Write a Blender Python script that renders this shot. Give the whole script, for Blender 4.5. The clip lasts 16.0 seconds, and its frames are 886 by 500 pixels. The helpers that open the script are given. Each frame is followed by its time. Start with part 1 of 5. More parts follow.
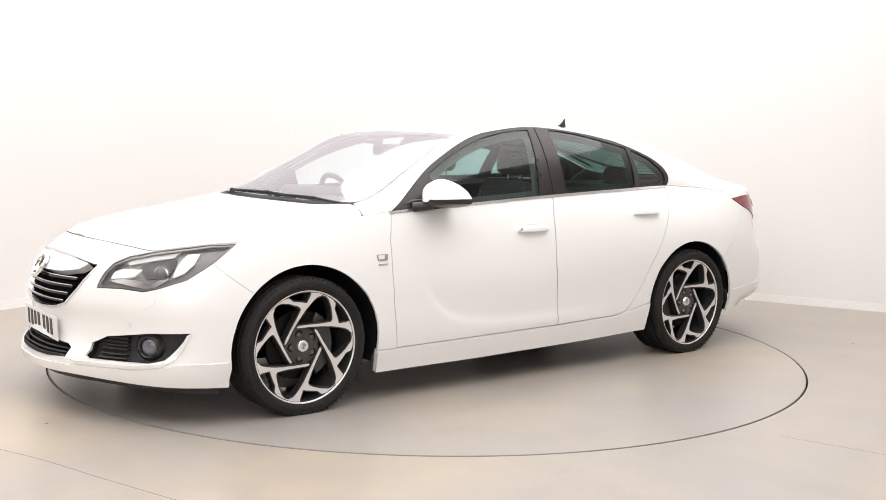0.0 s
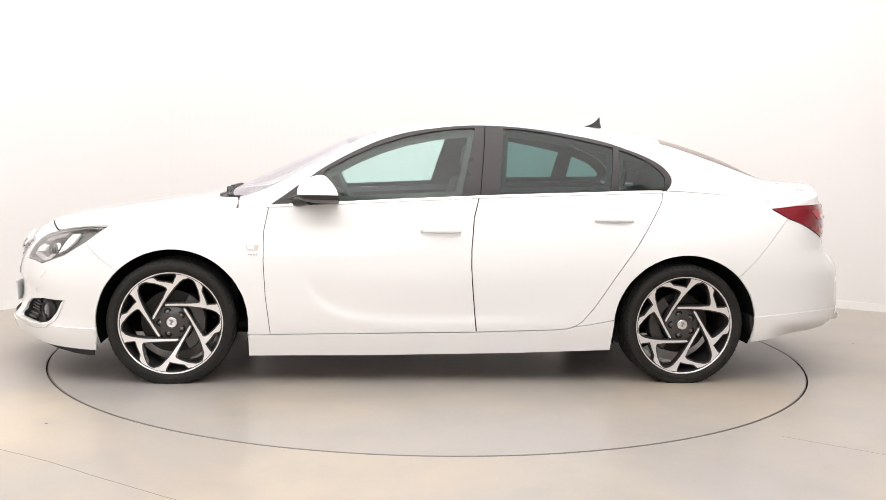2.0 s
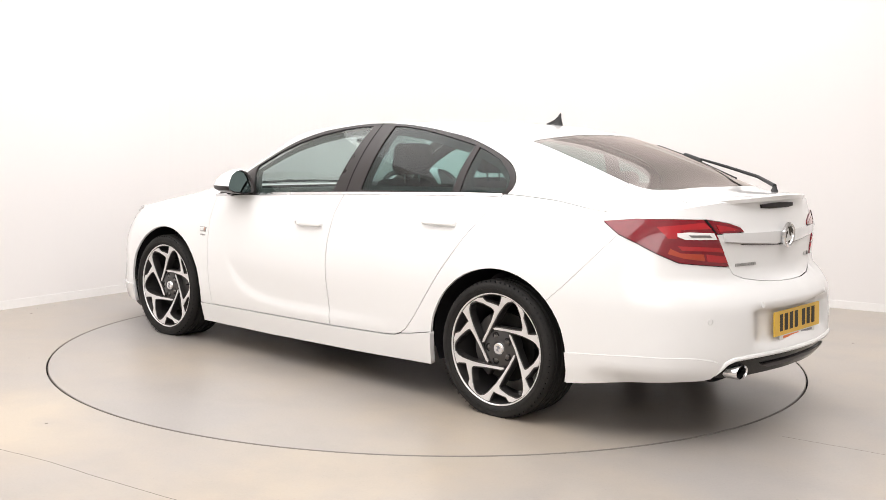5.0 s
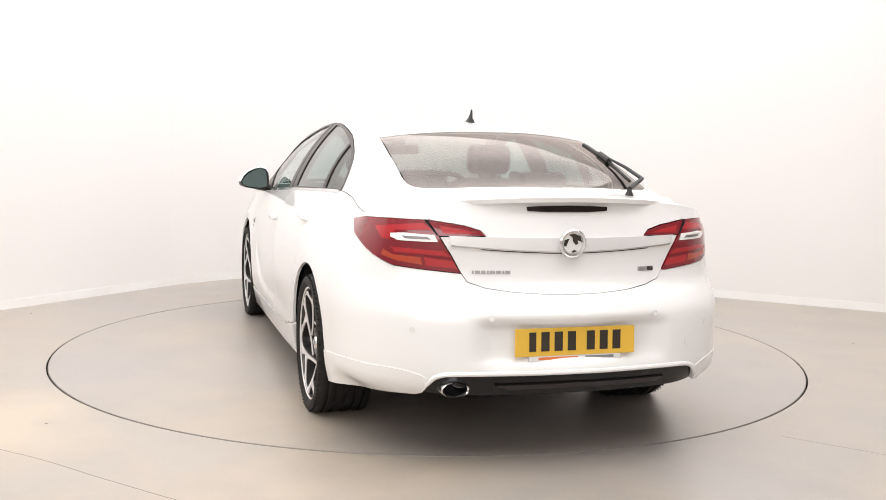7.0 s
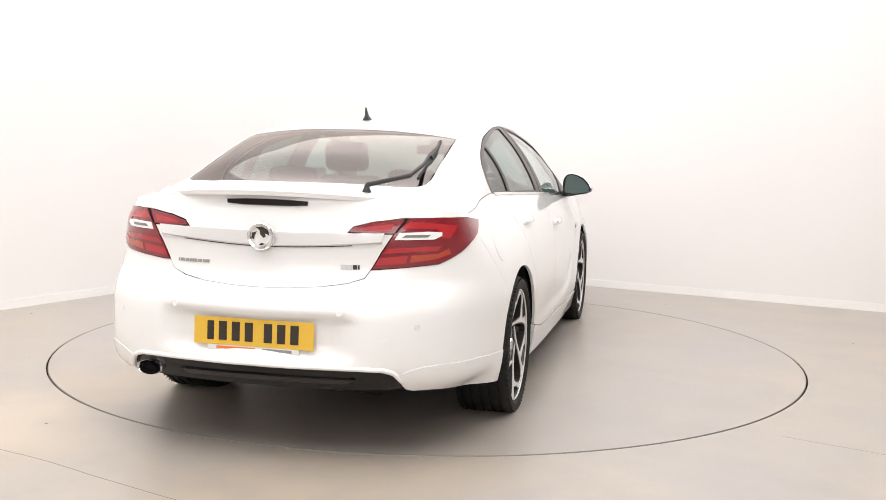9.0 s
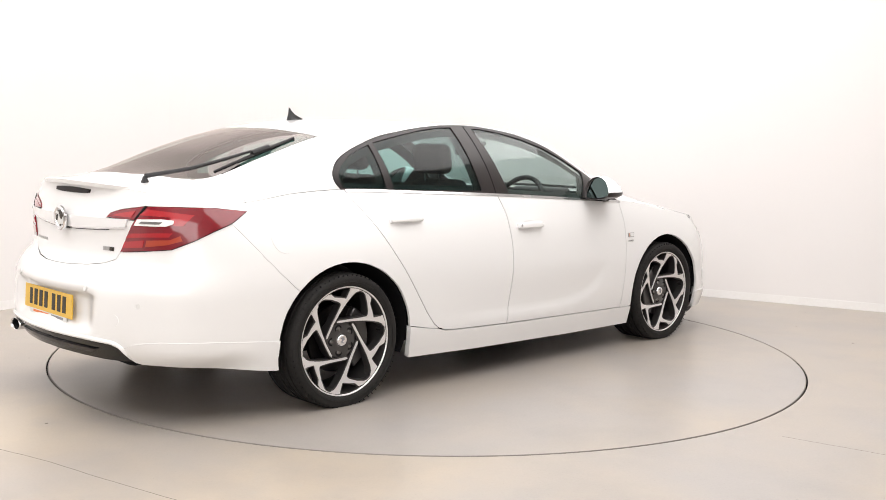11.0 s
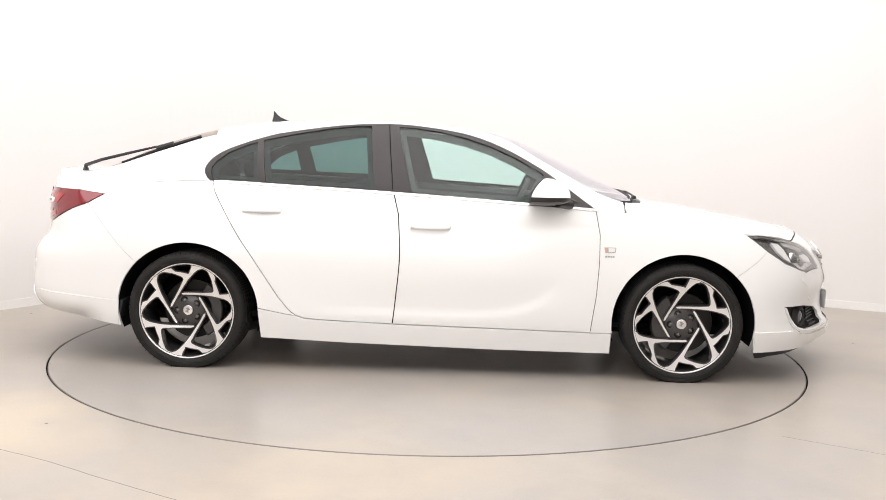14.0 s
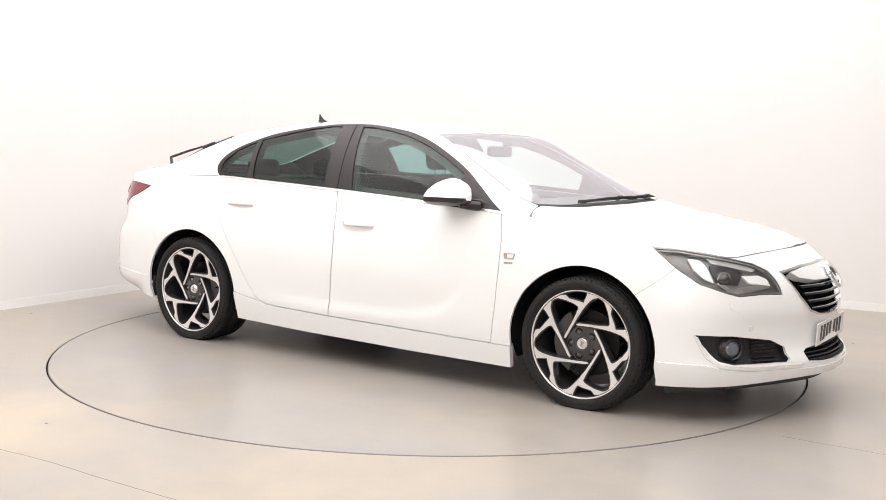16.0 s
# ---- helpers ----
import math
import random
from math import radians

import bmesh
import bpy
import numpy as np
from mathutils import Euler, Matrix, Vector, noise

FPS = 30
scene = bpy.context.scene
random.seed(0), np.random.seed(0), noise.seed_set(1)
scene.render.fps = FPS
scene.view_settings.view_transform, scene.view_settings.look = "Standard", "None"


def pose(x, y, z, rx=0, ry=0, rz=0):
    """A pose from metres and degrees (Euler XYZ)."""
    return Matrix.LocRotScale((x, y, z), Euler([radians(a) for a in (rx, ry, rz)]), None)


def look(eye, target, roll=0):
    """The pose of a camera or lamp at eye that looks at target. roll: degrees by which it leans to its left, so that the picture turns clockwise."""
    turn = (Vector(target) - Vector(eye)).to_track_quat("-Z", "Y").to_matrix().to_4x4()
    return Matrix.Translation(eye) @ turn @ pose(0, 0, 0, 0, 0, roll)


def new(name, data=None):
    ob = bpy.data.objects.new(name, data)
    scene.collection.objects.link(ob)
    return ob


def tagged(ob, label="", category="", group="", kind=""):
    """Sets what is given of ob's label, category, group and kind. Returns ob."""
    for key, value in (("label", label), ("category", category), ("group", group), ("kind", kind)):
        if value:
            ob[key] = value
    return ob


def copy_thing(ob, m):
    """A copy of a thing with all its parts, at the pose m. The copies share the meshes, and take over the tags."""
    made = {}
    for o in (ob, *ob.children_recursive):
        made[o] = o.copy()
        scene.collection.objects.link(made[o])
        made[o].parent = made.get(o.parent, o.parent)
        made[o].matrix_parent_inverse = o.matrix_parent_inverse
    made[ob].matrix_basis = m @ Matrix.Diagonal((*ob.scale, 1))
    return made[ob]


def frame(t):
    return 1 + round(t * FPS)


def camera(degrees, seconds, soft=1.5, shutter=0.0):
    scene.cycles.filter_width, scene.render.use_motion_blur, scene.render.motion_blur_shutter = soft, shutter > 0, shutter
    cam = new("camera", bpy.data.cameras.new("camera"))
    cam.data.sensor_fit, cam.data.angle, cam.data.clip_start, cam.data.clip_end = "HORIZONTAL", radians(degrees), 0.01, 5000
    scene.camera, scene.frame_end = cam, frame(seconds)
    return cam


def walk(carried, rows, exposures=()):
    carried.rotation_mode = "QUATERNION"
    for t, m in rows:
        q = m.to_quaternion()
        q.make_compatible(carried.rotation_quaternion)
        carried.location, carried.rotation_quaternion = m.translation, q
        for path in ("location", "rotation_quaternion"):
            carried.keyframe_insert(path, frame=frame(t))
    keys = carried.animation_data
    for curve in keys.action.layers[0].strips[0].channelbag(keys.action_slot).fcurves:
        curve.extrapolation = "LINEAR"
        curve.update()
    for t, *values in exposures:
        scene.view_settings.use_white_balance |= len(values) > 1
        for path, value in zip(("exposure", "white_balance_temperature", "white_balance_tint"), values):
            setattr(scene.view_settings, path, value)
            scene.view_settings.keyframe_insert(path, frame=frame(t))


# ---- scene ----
cam = camera(47.22, 16.0, soft=0.5)
EYE = Vector((0.0, -6.310, 1.287))
AIM = EYE + Vector((0.01162, 0.99429, -0.10604)) * 6.3
walk(cam, [(0.0, look(EYE, AIM, 1.24)), (16.0, look(EYE, AIM, 1.24))])

# ---- world and lights ----
world = bpy.data.worlds.new("world")
scene.world = world
world.use_nodes = True
world.node_tree.nodes["Background"].inputs[0].default_value = (0.9, 0.95, 1.0, 1)
world.node_tree.nodes["Background"].inputs[1].default_value = 0.3
scene.view_settings.exposure = 0.0


def area(name, eye, target, sx, sy, watts, colour):
    data = bpy.data.lights.new(name, "AREA")
    data.shape, data.size, data.size_y, data.energy, data.color = "RECTANGLE", sx, sy, watts, colour
    ob = new(name, data)
    ob.matrix_world = look(eye, target)
    return ob


area("ceiling_softbox_light", (-0.7, -0.6, 4.05), (-0.7, -0.59, 0), 9.5, 9.5, 690, (1.0, 0.972, 0.968))
# unseen fill added behind the viewpoint to brighten walls and car flanks
area("front_fill_light", (-0.3, -8.4, 2.7), (0, 0, 1.6), 8.0, 2.4, 165, (1.0, 0.972, 0.968))


# ---- materials ----


def mat(name, base, rough=0.5, metal=0.0, coat=0.0, spec=0.5, grain=0.0, scale=60.0, bump=0.0, tint=None, blotch=0.0, bscale=3.0, emit=0.0):
    """A surface with fine grain, larger blotches and relief."""
    m = bpy.data.materials.new(name)
    m.use_nodes = True
    nt = m.node_tree
    b = nt.nodes["Principled BSDF"]
    b.inputs["Base Color"].default_value = (*base, 1)
    b.inputs["Roughness"].default_value, b.inputs["Metallic"].default_value = rough, metal
    b.inputs["Coat Weight"].default_value, b.inputs["Coat Roughness"].default_value = coat, 0.04
    b.inputs["Specular IOR Level"].default_value = spec
    if emit:
        b.inputs["Emission Color"].default_value, b.inputs["Emission Strength"].default_value = (*base, 1), emit
    if grain or bump or blotch:
        tc = nt.nodes.new("ShaderNodeTexCoord")
        fine = nt.nodes.new("ShaderNodeTexNoise")
        fine.inputs["Scale"].default_value, fine.inputs["Detail"].default_value = scale, 6
        big = nt.nodes.new("ShaderNodeTexNoise")
        big.inputs["Scale"].default_value, big.inputs["Detail"].default_value = bscale, 5
        for n in (fine, big):
            nt.links.new(tc.outputs["Object"], n.inputs["Vector"])
        other = tint or tuple(c * 0.7 for c in base)
        mix1, mix2 = nt.nodes.new("ShaderNodeMix"), nt.nodes.new("ShaderNodeMix")
        for mx, src, amount in ((mix1, fine, grain), (mix2, big, blotch)):
            mx.data_type = "RGBA"
            r = nt.nodes.new("ShaderNodeMapRange")
            r.inputs[1].default_value, r.inputs[2].default_value = 0.35, 0.7
            r.inputs[4].default_value = amount
            nt.links.new(src.outputs["Fac"], r.inputs[0])
            nt.links.new(r.outputs[0], mx.inputs[0])
            mx.inputs[7].default_value = (*other, 1)
        mix1.inputs[6].default_value = (*base, 1)
        nt.links.new(mix1.outputs[2], mix2.inputs[6])
        nt.links.new(mix2.outputs[2], b.inputs["Base Color"])
        rr = nt.nodes.new("ShaderNodeMapRange")
        rr.inputs[3].default_value, rr.inputs[4].default_value = max(0.0, rough - 0.08), min(1.0, rough + 0.08)
        nt.links.new(big.outputs["Fac"], rr.inputs[0])
        nt.links.new(rr.outputs[0], b.inputs["Roughness"])
        if bump:
            bp = nt.nodes.new("ShaderNodeBump")
            bp.inputs["Strength"].default_value, bp.inputs["Distance"].default_value = bump, 0.002
            nt.links.new(fine.outputs["Fac"], bp.inputs["Height"])
            nt.links.new(bp.outputs["Normal"], b.inputs["Normal"])
    return m


def glass(name, tint, rough=0.0, shine=0.036, graze=4.0, sheen=(1, 1, 1)):
    """A thin tinted pane: a clear sheet that dims, with a gloss on it whose reflections sheen colours."""
    m = bpy.data.materials.new(name)
    m.use_nodes = True
    nt = m.node_tree
    nt.nodes.remove(nt.nodes["Principled BSDF"])
    out = nt.nodes["Material Output"]
    clear, gloss = nt.nodes.new("ShaderNodeBsdfTransparent"), nt.nodes.new("ShaderNodeBsdfGlossy")
    clear.inputs[0].default_value = (*tint, 1)
    gloss.inputs["Roughness"].default_value = 0.03 + rough
    gloss.inputs["Color"].default_value = (*sheen, 1)
    face, power, scale, mix = nt.nodes.new("ShaderNodeLayerWeight"), nt.nodes.new("ShaderNodeMath"), nt.nodes.new("ShaderNodeMapRange"), nt.nodes.new("ShaderNodeMixShader")
    face.inputs["Blend"].default_value = 0.5
    power.operation, power.inputs[1].default_value = "POWER", graze
    scale.inputs[3].default_value, scale.inputs[4].default_value = shine, 0.95
    nt.links.new(face.outputs["Facing"], power.inputs[0])
    nt.links.new(power.outputs[0], scale.inputs[0])
    nt.links.new(scale.outputs[0], mix.inputs[0])
    nt.links.new(clear.outputs[0], mix.inputs[1])
    nt.links.new(gloss.outputs[0], mix.inputs[2])
    nt.links.new(mix.outputs[0], out.inputs[0])
    return m


PAINT = mat("white_car_paint", (0.86, 0.86, 0.855), 0.28, coat=1.0, spec=0.4)
SHELL = mat("black_underbody", (0.012, 0.012, 0.013), 0.85, spec=0.1, grain=0.3, scale=80)
TRIM = mat("black_satin_trim", (0.024, 0.020, 0.020), 0.3, spec=0.45, grain=0.15, scale=300)
GLOSSBLACK = mat("gloss_black_plastic", (0.006, 0.006, 0.007), 0.10, coat=0.2, spec=0.3)
PLASTIC = mat("textured_black_plastic", (0.02, 0.02, 0.021), 0.6, grain=0.3, scale=500, bump=0.3)
RUBBER = mat("tyre_rubber", (0.0105, 0.010, 0.0097), 0.7, spec=0.3, grain=0.4, scale=160, bump=0.25, tint=(0.030, 0.028, 0.026), blotch=0.3, bscale=9)
CHROME = mat("chrome", (0.85, 0.85, 0.86), 0.08, metal=1.0)
SATIN = mat("satin_chrome", (0.75, 0.75, 0.76), 0.25, metal=1.0, grain=0.1, scale=500)
ALLOY = mat("diamond_cut_alloy", (0.84, 0.83, 0.825), 0.30, metal=0.6, grain=0.12, scale=700, bump=0.05)
GUNMETAL = mat("gunmetal_wheel_paint", (0.056, 0.053, 0.052), 0.36, metal=0.5, coat=0.4, grain=0.15, scale=300)
BOLT = mat("dark_bolt_steel", (0.16, 0.155, 0.15), 0.25, metal=0.9)
STEEL = mat("brake_steel", (0.025, 0.024, 0.023), 0.42, metal=0.9, grain=0.3, scale=200, bump=0.2)
WALLM = mat("white_studio_wall", (0.795, 0.775, 0.765), 0.75, spec=0.2, grain=0.05, scale=120, bump=0.08, tint=(0.70, 0.68, 0.66), blotch=0.12, bscale=0.9)
SKIRT = mat("white_skirting_paint", (0.86, 0.85, 0.84), 0.5, grain=0.08, scale=40, tint=(0.6, 0.57, 0.54), blotch=0.15, bscale=2.5)
CEIL = mat("white_ceiling", (0.82, 0.82, 0.81), 0.8, grain=0.04, scale=60)
CABIN = mat("charcoal_cabin_plastic", (0.035, 0.034, 0.036), 0.6, grain=0.25, scale=400, bump=0.2)
FABRIC = mat("dark_seat_fabric", (0.03, 0.029, 0.031), 0.85, grain=0.4, scale=600, bump=0.4)
LINING = mat("grey_roof_lining", (0.22, 0.21, 0.20), 0.9, grain=0.2, scale=500, bump=0.2)
INNER = mat("grey_brown_inner_trim", (0.052, 0.047, 0.044), 0.7, grain=0.2, scale=400, bump=0.1)
SIDEGLASS = glass("green_tinted_side_glass", (0.75, 0.915, 0.89), shine=0.045)
DARKGLASS = glass("privacy_tinted_glass", (0.29, 0.455, 0.44), shine=0.034)
# warm sheen colour stands in for the brown haze of a reflected ceiling
REARGLASS = glass("tinted_rear_glass", (0.25, 0.34, 0.31), rough=0.02, shine=0.07, graze=5.0, sheen=(1.0, 0.90, 0.86))
# high shine and lavender sheen imitate a pale violet haze of reflected lamps
SCREEN = glass("windscreen_glass", (0.84, 0.89, 0.87), rough=0.04, shine=0.19, graze=2.9, sheen=(0.94, 0.93, 1.0))
LENS = glass("clear_lens", (0.93, 0.93, 0.93), shine=0.022, graze=3.6)
RED = mat("red_lamp_plastic", (0.22, 0.005, 0.014), 0.12, coat=1.0, grain=0.25, scale=45, tint=(0.12, 0.003, 0.007))
BRIGHTRED = mat("bright_red_reflector", (0.44, 0.012, 0.020), 0.2, coat=1.0, grain=0.3, scale=60)
AMBER = mat("amber_red_indicator", (0.44, 0.050, 0.020), 0.2, coat=1.0, grain=0.2, scale=60)
LAMPGREY = mat("headlamp_grey_bezel", (0.24, 0.235, 0.23), 0.3, metal=0.4, grain=0.2, scale=200)
LAMPWHITE = mat("pale_lamp_reflector", (0.88, 0.88, 0.87), 0.3)
YELLOW = mat("yellow_plate", (0.80, 0.50, 0.06), 0.35, grain=0.06, scale=300, blotch=0.08, bscale=20)
PLATEWHITE = mat("white_plate", (0.78, 0.78, 0.77), 0.35, grain=0.05, scale=300)
INK = mat("black_ink", (0.03, 0.022, 0.015), 0.5)
BADGE = mat("smoked_chrome_badge", (0.46, 0.455, 0.45), 0.3, metal=0.7)
GREYINK = mat("grey_ink", (0.25, 0.25, 0.27), 0.5)
ORANGEINK = mat("orange_ink", (0.80, 0.22, 0.06), 0.5)

# ---- mesh helpers ----


def link(name, verts, faces, material, parent=None, label="", smooth=True):
    me = bpy.data.meshes.new(name)
    me.from_pydata([tuple(v) for v in verts], [], faces)
    me.materials.append(material)
    for p in me.polygons:
        p.use_smooth = smooth
    me.update()
    ob = new(name, me)
    ob.parent = parent
    if label:
        ob["label"] = label
    return ob


def part(name, bm, material, parent=None, label="", smooth=True, sharp=35):
    me = bpy.data.meshes.new(name)
    bmesh.ops.recalc_face_normals(bm, faces=bm.faces)
    if smooth:
        for e in bm.edges:
            e.smooth = len(e.link_faces) == 2 and e.calc_face_angle(0) < radians(sharp)
        for f in bm.faces:
            f.smooth = True
    bm.to_mesh(me)
    bm.free()
    me.materials.append(material)
    ob = new(name, me)
    ob.parent = parent
    if label:
        ob["label"] = label
    return ob


def box(sx, sy, sz, at=(0, 0, 0), bevel=0.0, seg=2, turn=None):
    bm = bmesh.new()
    bmesh.ops.create_cube(bm, size=1.0)
    bmesh.ops.scale(bm, vec=(sx, sy, sz), verts=bm.verts)
    if bevel:
        bmesh.ops.bevel(bm, geom=bm.edges[:], offset=bevel, segments=seg, affect="EDGES", profile=0.5)
    m = Matrix.Translation(at) @ (turn or Matrix())
    bmesh.ops.transform(bm, matrix=m, verts=bm.verts)
    return bm


def join(*bms):
    out = bmesh.new()
    for b in bms:
        me = bpy.data.meshes.new("tmp")
        b.to_mesh(me)
        b.free()
        out.from_mesh(me)
        bpy.data.meshes.remove(me)
    return out


def lathe(profile, n=64, axis="y", closed=False):
    """Turns (radius, along) pairs round an axis."""
    bm = bmesh.new()
    rings = []
    for k in range(n):
        a = 2 * math.pi * k / n
        c, s = math.cos(a), math.sin(a)
        rings.append([bm.verts.new((r * c, h, r * s) if axis == "y" else ((h, r * c, r * s) if axis == "x" else (r * c, r * s, h))) for r, h in profile])
    m = len(profile)
    for k in range(n):
        a, b = rings[k], rings[(k + 1) % n]
        for i in range(m if closed else m - 1):
            j = (i + 1) % m
            bm.faces.new((a[i], a[j], b[j], b[i]))
    bmesh.ops.remove_doubles(bm, verts=bm.verts, dist=1e-5)
    return bm


def prism(outline, depth, at=Matrix(), bevel=0.0):
    """Extrudes an outline of (u, v) pairs: u, v lie in the local x, z plane, the depth along local y."""
    bm = bmesh.new()
    vs = [bm.verts.new((u, 0, v)) for u, v in outline]
    f = bm.faces.new(vs)
    r = bmesh.ops.extrude_face_region(bm, geom=[f])
    bmesh.ops.translate(bm, vec=(0, depth, 0), verts=[g for g in r["geom"] if isinstance(g, bmesh.types.BMVert)])
    if bevel:
        bmesh.ops.bevel(bm, geom=bm.edges[:], offset=bevel, segments=1, affect="EDGES")
    bmesh.ops.triangulate(bm, faces=[f for f in bm.faces if len(f.verts) > 4])
    bmesh.ops.transform(bm, matrix=at, verts=bm.verts)
    return bm


def tube(path, radius, n=8):
    """A round bar along a line of points, with its ends closed."""
    bm = bmesh.new()
    pts = [Vector(p) for p in path]
    rad = radius if isinstance(radius, (list, tuple)) else [radius] * len(pts)
    rings = []
    for i, p in enumerate(pts):
        d = (pts[min(i + 1, len(pts) - 1)] - pts[max(i - 1, 0)]).normalized()
        q = d.to_track_quat("Z", "Y")
        rings.append([bm.verts.new(p + q @ Vector((rad[i] * math.cos(2 * math.pi * k / n), rad[i] * math.sin(2 * math.pi * k / n), 0))) for k in range(n)])
    for a, b in zip(rings, rings[1:]):
        for k in range(n):
            bm.faces.new((a[k], a[(k + 1) % n], b[(k + 1) % n], b[k]))
    bm.faces.new(rings[0])
    bm.faces.new(rings[-1])
    return bm


def smooth_path(pts, n, closed=False):
    """A smooth curve (Catmull-Rom) through points of any dimension, n steps between two."""
    p = [np.array(q, float) for q in pts]
    out = []
    m = len(p)
    for i in range(m if closed else m - 1):
        if closed:
            a, b, c, d = p[i - 1], p[i], p[(i + 1) % m], p[(i + 2) % m]
        else:
            b, c = p[i], p[i + 1]
            a = p[i - 1] if i else 2 * b - c
            d = p[i + 2] if i + 2 < m else 2 * c - b
        for k in range(n):
            t = k / n
            out.append(0.5 * (2 * b + (c - a) * t + (2 * a - 5 * b + 4 * c - d) * t * t + (3 * b - a - 3 * c + d) * t ** 3))
    if not closed:
        out.append(p[-1])
    return np.array(out)


class Spline:
    """A smooth function through knots (monotone cubic)."""

    def __init__(self, *knots):
        k = sorted(knots)
        self.x, self.y = np.array([a for a, _ in k], float), np.array([b for _, b in k], float)
        h, d = np.diff(self.x), np.diff(self.y) / np.diff(self.x)
        m = np.concatenate([[d[0]], (d[1:] + d[:-1]) / 2, [d[-1]]])
        for i in range(1, len(m) - 1):
            m[i] = 0 if d[i - 1] * d[i] <= 0 else (h[i - 1] + h[i]) * 3 / ((2 * h[i] + h[i - 1]) / d[i - 1] + (h[i] + 2 * h[i - 1]) / d[i])
        self.m = m

    def __call__(self, x):
        x = np.clip(np.asarray(x, float), self.x[0], self.x[-1])
        i = np.clip(np.searchsorted(self.x, x) - 1, 0, len(self.x) - 2)
        h = self.x[i + 1] - self.x[i]
        t = (x - self.x[i]) / h
        return ((1 + 2 * t) * (1 - t) ** 2 * self.y[i] + t * (1 - t) ** 2 * h * self.m[i] + t * t * (3 - 2 * t) * self.y[i + 1] + t * t * (t - 1) * h * self.m[i + 1])


# ---- the studio ----
def offset_line(line, d):
    out = []
    for i in range(len(line)):
        a, b = line[max(i - 1, 0)], line[min(i + 1, len(line) - 1)]
        t = (b - a) / np.linalg.norm(b - a)
        out.append(line[i] + d * np.array([-t[1], t[0]]))
    return np.array(out)


def studio():
    corner = np.array([-1.09, 4.28])
    along_l, along_r = np.array([-0.529, -0.849]), np.array([0.88, -0.475])
    rad = 2.2
    line = [corner + along_l * 13.0, corner + along_l * 8.0]
    a, b = corner + along_l * rad, corner + along_r * rad
    for k in range(61):
        t = k / 60
        line.append((1 - t) ** 2 * a + 2 * t * (1 - t) * (corner * 0.8 + (a + b) * 0.1) + t * t * b)
    line += [corner + along_r * 8.0, corner + along_r * 13.0]
    line = np.array(line)

    def wall(name, inner, thick, z0, z1, material, label):
        outer = offset_line(inner, thick)
        n = len(inner)
        v = [(*p, z) for p in inner for z in (z0, z1)] + [(*p, z) for p in outer for z in (z0, z1)]
        f = []
        for i in range(n - 1):
            f += [(2 * i, 2 * i + 2, 2 * i + 3, 2 * i + 1), (2 * n + 2 * i, 2 * n + 2 * i + 1, 2 * n + 2 * i + 3, 2 * n + 2 * i + 2),
                  (2 * i + 1, 2 * i + 3, 2 * n + 2 * i + 3, 2 * n + 2 * i + 1), (2 * i, 2 * n + 2 * i, 2 * n + 2 * i + 2, 2 * i + 2)]
        f += [(0, 1, 2 * n + 1, 2 * n), (2 * n - 2, 4 * n - 2, 4 * n - 1, 2 * n - 1)]
        return tagged(link(name, v, f, material, smooth=False), label, "wall", kind="structure")

    wall("wall_curved", line, 0.2, -0.02, 4.1, WALLM, "white painted studio wall with a rounded corner")
    tagged(wall("baseboard", offset_line(line, -0.009), 0.006, 0.0, 0.065, SKIRT, "low white painted skirting along the studio wall"), category="baseboard")
    p, q = line[0], line[-1]
    back = [p, p + np.array([0.6, -3.5]), q + np.array([-2.2, -5.0]), q]
    wall("wall_back", np.array(back), -0.2, -0.02, 4.1, WALLM, "plain white studio wall behind the viewpoint")
    big = 18
    tagged(part("ceiling", box(2 * big, 2 * big, 0.2, (0, 0, 4.2)), CEIL, smooth=False), "plain white studio ceiling", "ceiling", kind="structure")
    # floor with a round opening for the turntable
    n, R = 180, 2.2535
    v, f = [], []
    for rr, z in ((R + 0.004, -0.3), (R + 0.004, -0.004), (R + 0.006, 0.0), (3.2, 0.0), (6.0, 0.0), (20.0, 0.0)):
        v += [(rr * math.cos(2 * math.pi * k / n), rr * math.sin(2 * math.pi * k / n), z) for k in range(n)]
    for j in range(5):
        f += [(j * n + k, j * n + (k + 1) % n, (j + 1) * n + (k + 1) % n, (j + 1) * n + k) for k in range(n)]
    f = [tuple(reversed(q)) for q in f]
    tagged(link("floor", v, f, FLOORM, smooth=False), "pale grey-beige sealed concrete studio floor", "floor", kind="structure")
    tagged(part("turntable_pit", join(lathe([(0.001, -0.32), (2.4, -0.32)], 96, "z"), lathe([(2.2568, -0.31), (2.2568, -0.005)], 180, "z"), lathe([(2.2470, -0.31), (2.2470, -0.02)], 180, "z")), SHELL, smooth=False), "dark pit under the turntable edge", "pit", kind="structure")


